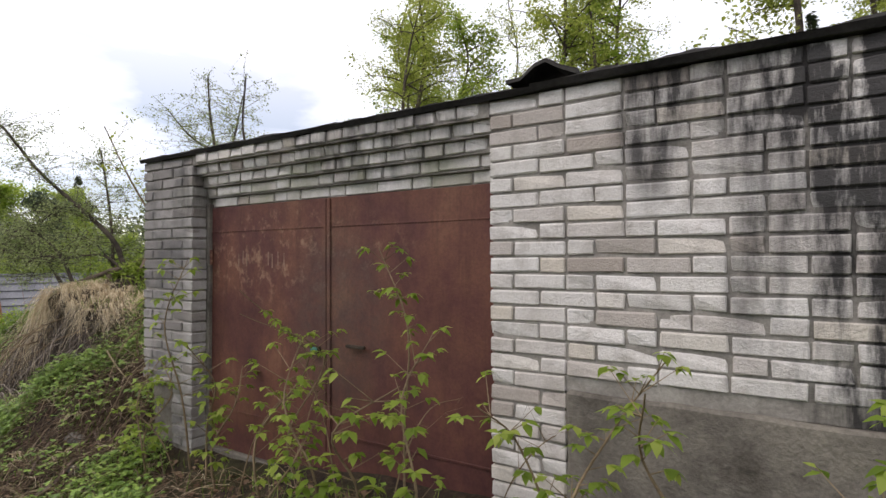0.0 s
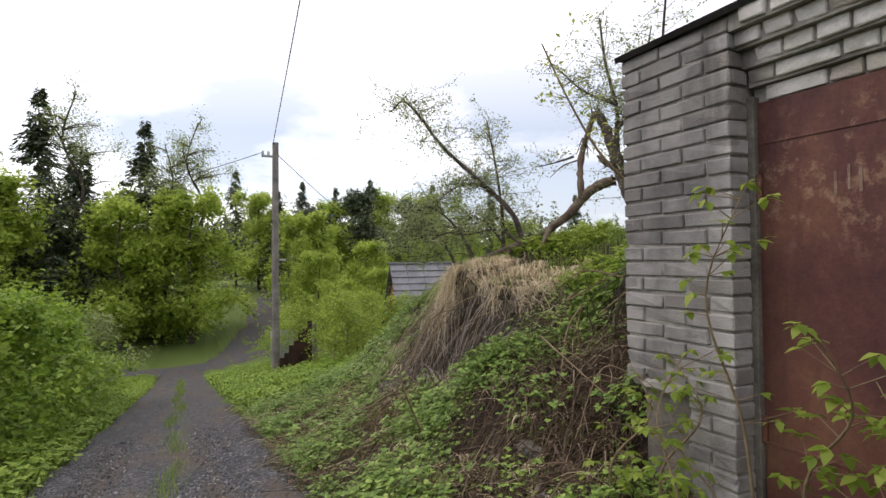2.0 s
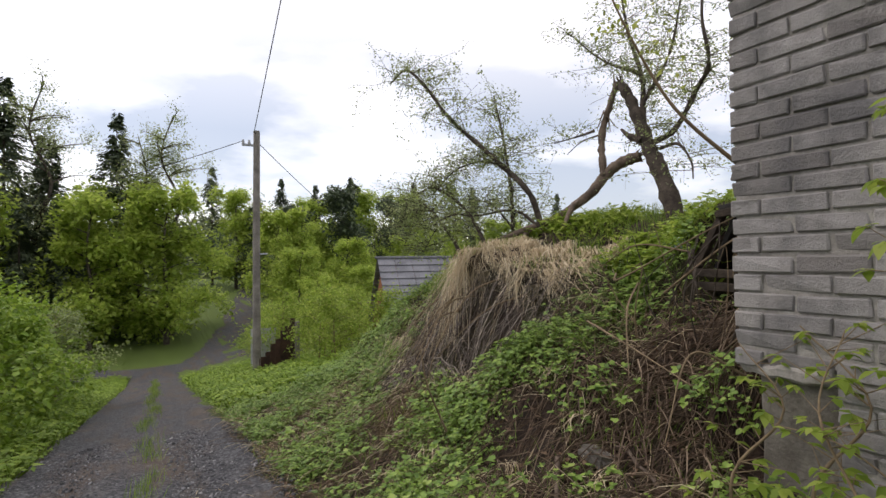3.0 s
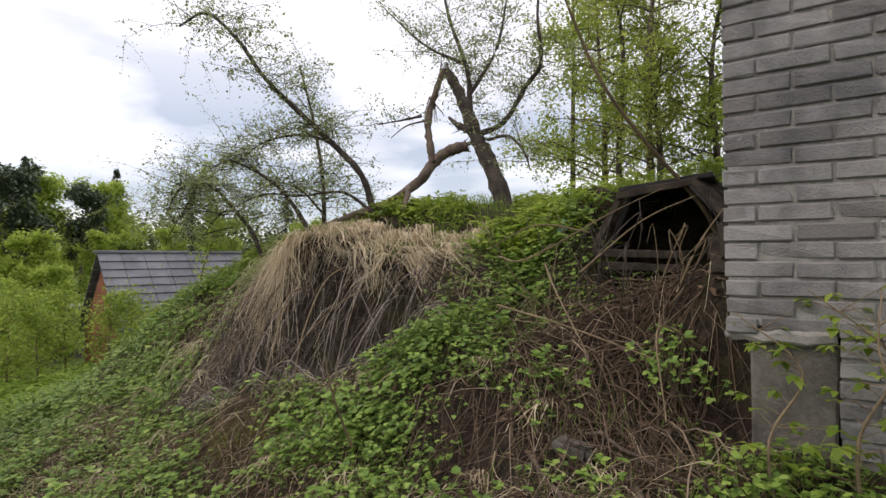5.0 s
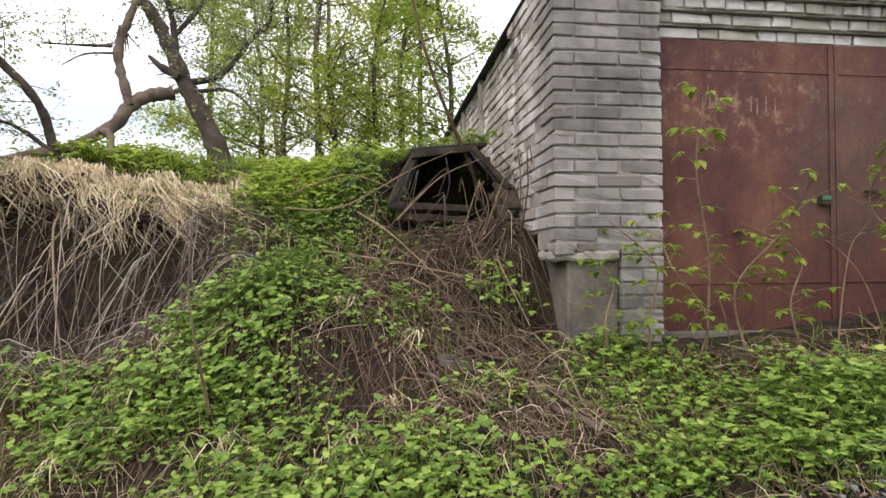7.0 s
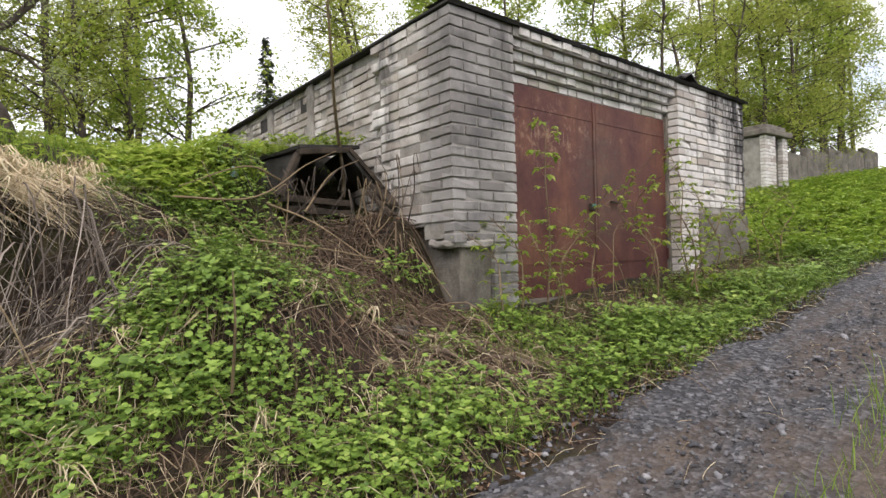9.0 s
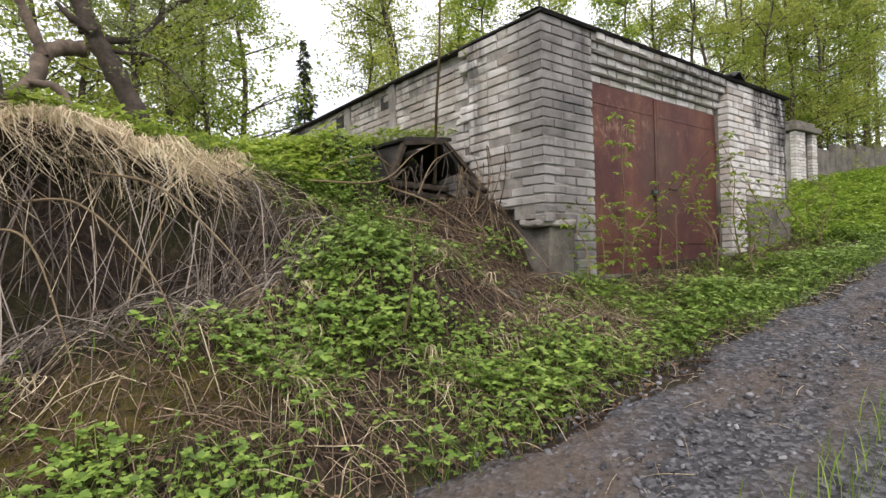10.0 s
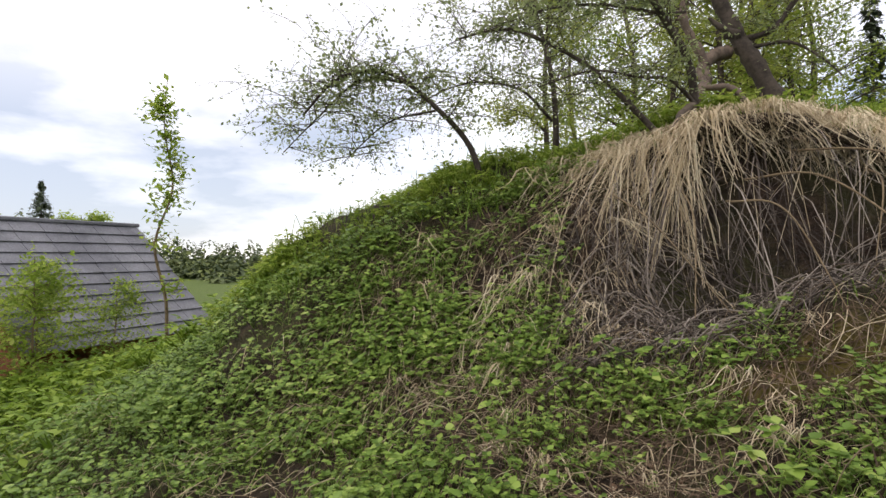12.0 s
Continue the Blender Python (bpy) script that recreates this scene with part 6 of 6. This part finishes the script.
# crossing lane and track beyond
def strip(name, pts, wide, label):
    P = bend(pts, 10)
    T = np.gradient(P, axis=0)
    T /= np.linalg.norm(T[:, :2], axis=1)[:, None]
    N = np.stack([-T[:, 1], T[:, 0], 0 * T[:, 0]], 1)
    cols = np.linspace(-1, 1, 7)
    V = P[:, None] + N[:, None] * cols[None, :, None] * wide / 2
    V[..., 2] = soil(V[..., 0], V[..., 1]) + 0.05 - 0.12 * (np.abs(cols) > 0.9)[None]
    n, m = V.shape[:2]
    i, j = np.meshgrid(np.arange(n - 1), np.arange(m - 1), indexing="ij")
    i, j = i.ravel(), j.ravel()
    F = np.stack([i * m + j, (i + 1) * m + j, (i + 1) * m + j + 1, i * m + j + 1], 1)
    return tagged(put(name, np_mesh(name, V, F), ROAD, smooth=True), label, "road", kind="structure")


strip("road_crossing", [(-30, -40, 0), (-31, -14, 0), (-31.5, -3, 0), (-32, 6, 0), (-34, 20, 0)], 3.2, "grey gravel road crossing below the slope")
strip("road_track", [(-31, -0.6, 0), (-36, 1.1, 0), (-43, 3.0, 0), (-55, 5.2, 0), (-80, 9.5, 0)], 2.6, "pale gravel track going on into the wood")

# trees beyond the crossing
lime = broadleaf("lime_tree", 131, 11.5, 4.4, 0.03, 12000, 0.37, LIME, "large round lime tree in yellow-green leaf", "tree", BARK, 0.22, 0.35)
tagged(lime, group="trees beyond the crossing")
plant_out(lime, [(-40, -1.7, 0.9), (-39.5, -6.0, 0.84), (-46.5, 7.6, 0.76), (-33, 9.5, 0.4), (-28, 5.5, 0.35), (-37, 6.5, 0.5), (-40, 11, 0.55), (-40, -13.5, 0.95), (-42, -18, 0.9), (-52, 12, 0.65), (-46, -4.4, 0.95), (-58, 9, 0.75), (-44, -23, 1.0), (-62, 14, 0.9), (-64, 20, 1.0), (-66, 27, 1.0), (-68, 6, 1.0), (-48, 24, 0.6), (-50, 31, 0.7), (-44, 37, 0.7), (-46, 18, 0.55)], 9)
bare = broadleaf("thin_leaved_tree", 133, 16, 4.2, 0.30, 7000, 0.15, APPLE, "tall thinly leaved tree above the others", "tree", BARK, 0.22, 0.3)
plant_out(bare, [(-46, -9.6, 1.12), (-48, -17.5, 1.05), (-43, -1.4, 1.0), (-44, -3.4, 0.9), (-60, -19, 1.0)], 10)
fir = spruce("spruce", 135, 17, 5.6, "tall dark spruce beyond the crossing", n=4200, size=0.75)
tagged(fir, group="spruces beyond the crossing")
plant_out(fir, [(-46, -4.9, 0.95), (-46, -11.6, 1.05), (-43, -10.2, 0.6), (-43, -12.6, 0.62), (-43.5, -8.4, 0.55), (-46, -15.5, 0.95), (-50, -19, 1.05), (-47, -9, 0.8), (-56, -23, 0.9), (-44, -20.5, 0.85), (-62, -12, 0.95), (-66, 8, 0.7), (-48, -26, 0.9), (-70, 16, 0.75), (-72, 12, 0.8), (-74, 22, 0.85), (-70, 30, 0.8), (-64, 36, 0.75), (-56, 44, 0.7), (-76, 4, 0.9), (-68, 18, 0.7)], 11)
pine = broadleaf("pine", 137, 12, 3.0, 0.35, 9000, 0.34, NEEDLE, "bushy dark green pine", "tree", BARK, 0.2, 0.3)
plant_out(pine, [(-50.5, 14.0, 0.95), (-60, 22, 0.9), (-56, 10, 0.8)], 12)

# wooded hills all round
r = np.random.default_rng(141)
woods = Heap()
for ring, (rad, hi, n, sz) in enumerate(((95, 11, 300, 2.0), (130, 15, 380, 2.5), (185, 22, 380, 3.4))):
    for k in range(n):
        a = 2 * np.pi * (k + r.uniform(-0.4, 0.4)) / n
        d = rad * r.uniform(0.9, 1.12)
        x, y = d * math.cos(a) - 5, d * math.sin(a)
        tall = hi * r.uniform(0.7, 1.1) * np.interp(a, [0.4, 2.2, 2.6, 6.3], [0.45, 0.45, 1.0, 1.0])
        z0 = float(land(x, y)) - 1
        conifer = r.uniform() < 0.55
        m = 120
        f = r.uniform(0.05, 1, m)
        th = r.uniform(0, 6.28, m)
        wide = tall * (0.2 * (1.02 - f) if conifer else 0.27 * np.sqrt(np.clip(1 - (2 * f - 1.0) ** 2, 0.03, 1)))
        P = np.stack([x + wide * np.cos(th), y + wide * np.sin(th), z0 + f * tall], 1)
        woods.many(KITE, matrices(P, th, r.uniform(0, 1.0, m), sz * r.uniform(0.7, 1.3, m) * (1.25 - f) * (1.0 if not conifer else 0.9), r.uniform(-1, 1, m)))
tagged(put("far_woods", woods.mesh("far_woods"), FARLEAF), "distant mixed spruce and birch woods on low hills", "forest", kind="stuff")

# ---- up the lane: small brick shed and a concrete wall ----
hut = thing("brick_shed", (12.0, 2.3, 1.5), "small white brick shed with a dark doorway and concrete top", "shed")
hut.rotation_euler = (0, 0, radians(-4))
for xa, xb in ((-0.55, -0.02), (0.32, 0.6)):
    part("backing", bm_box(xa + 0.012, 0.012, -0.2, xb - 0.012, 0.3, 1.5), MORTAR, hut)
    for row in range(20):
        z = row * COURSE
        x = xa
        while x < xb - 0.1:
            kind = "S" if (row + int((x - xa) / 0.13)) % 2 == 0 and x + 0.25 <= xb + 0.01 else "H"
            lay(kind, x, 0, z, 0, hut)
            x += 0.262 if kind == "S" else 0.131
part("side_wall", bm_box(-0.548, 0.301, -0.2, -0.2, 1.4, 1.52), MORTAR, hut)
# near-black back wall: the doorway's inner shade is put into its colour
part("back_wall", bm_box(-0.199, 1.2, -0.2, 0.598, 1.4, 1.52), FELT_AND_DARK, hut)
part("side_wall", bm_box(0.4, 0.301, -0.2, 0.598, 1.199, 1.52), MORTAR, hut)
part("roof", roughen(bm_box(-0.62, -0.08, 1.545, 0.68, 1.5, 1.68, 0.015), 5, 0.012, 4), CONCRETE, hut, "thick concrete roof slab")
part("roof", roughen(bm_box(-0.50, 0.0, 1.684, 0.5, 1.3, 1.80, 0.015), 5, 0.012, 4), CONCRETE, hut)
for k in range(5):
    w = tagged(part("concrete_wall", roughen(bm_box(0, 0, -0.4, 1.85, 0.18, 1.02, 0.015), 6, 0.012, 3), CONCRETE, None), "low stained concrete wall panel beside the lane", "wall", "concrete wall panels")
    w.matrix_basis = pose(12.75 + 1.9 * k, 2.45 + 0.05 * k, float(land(12.75 + 1.9 * k, 2.5)) + 0.0, 0, 0, 1.5)
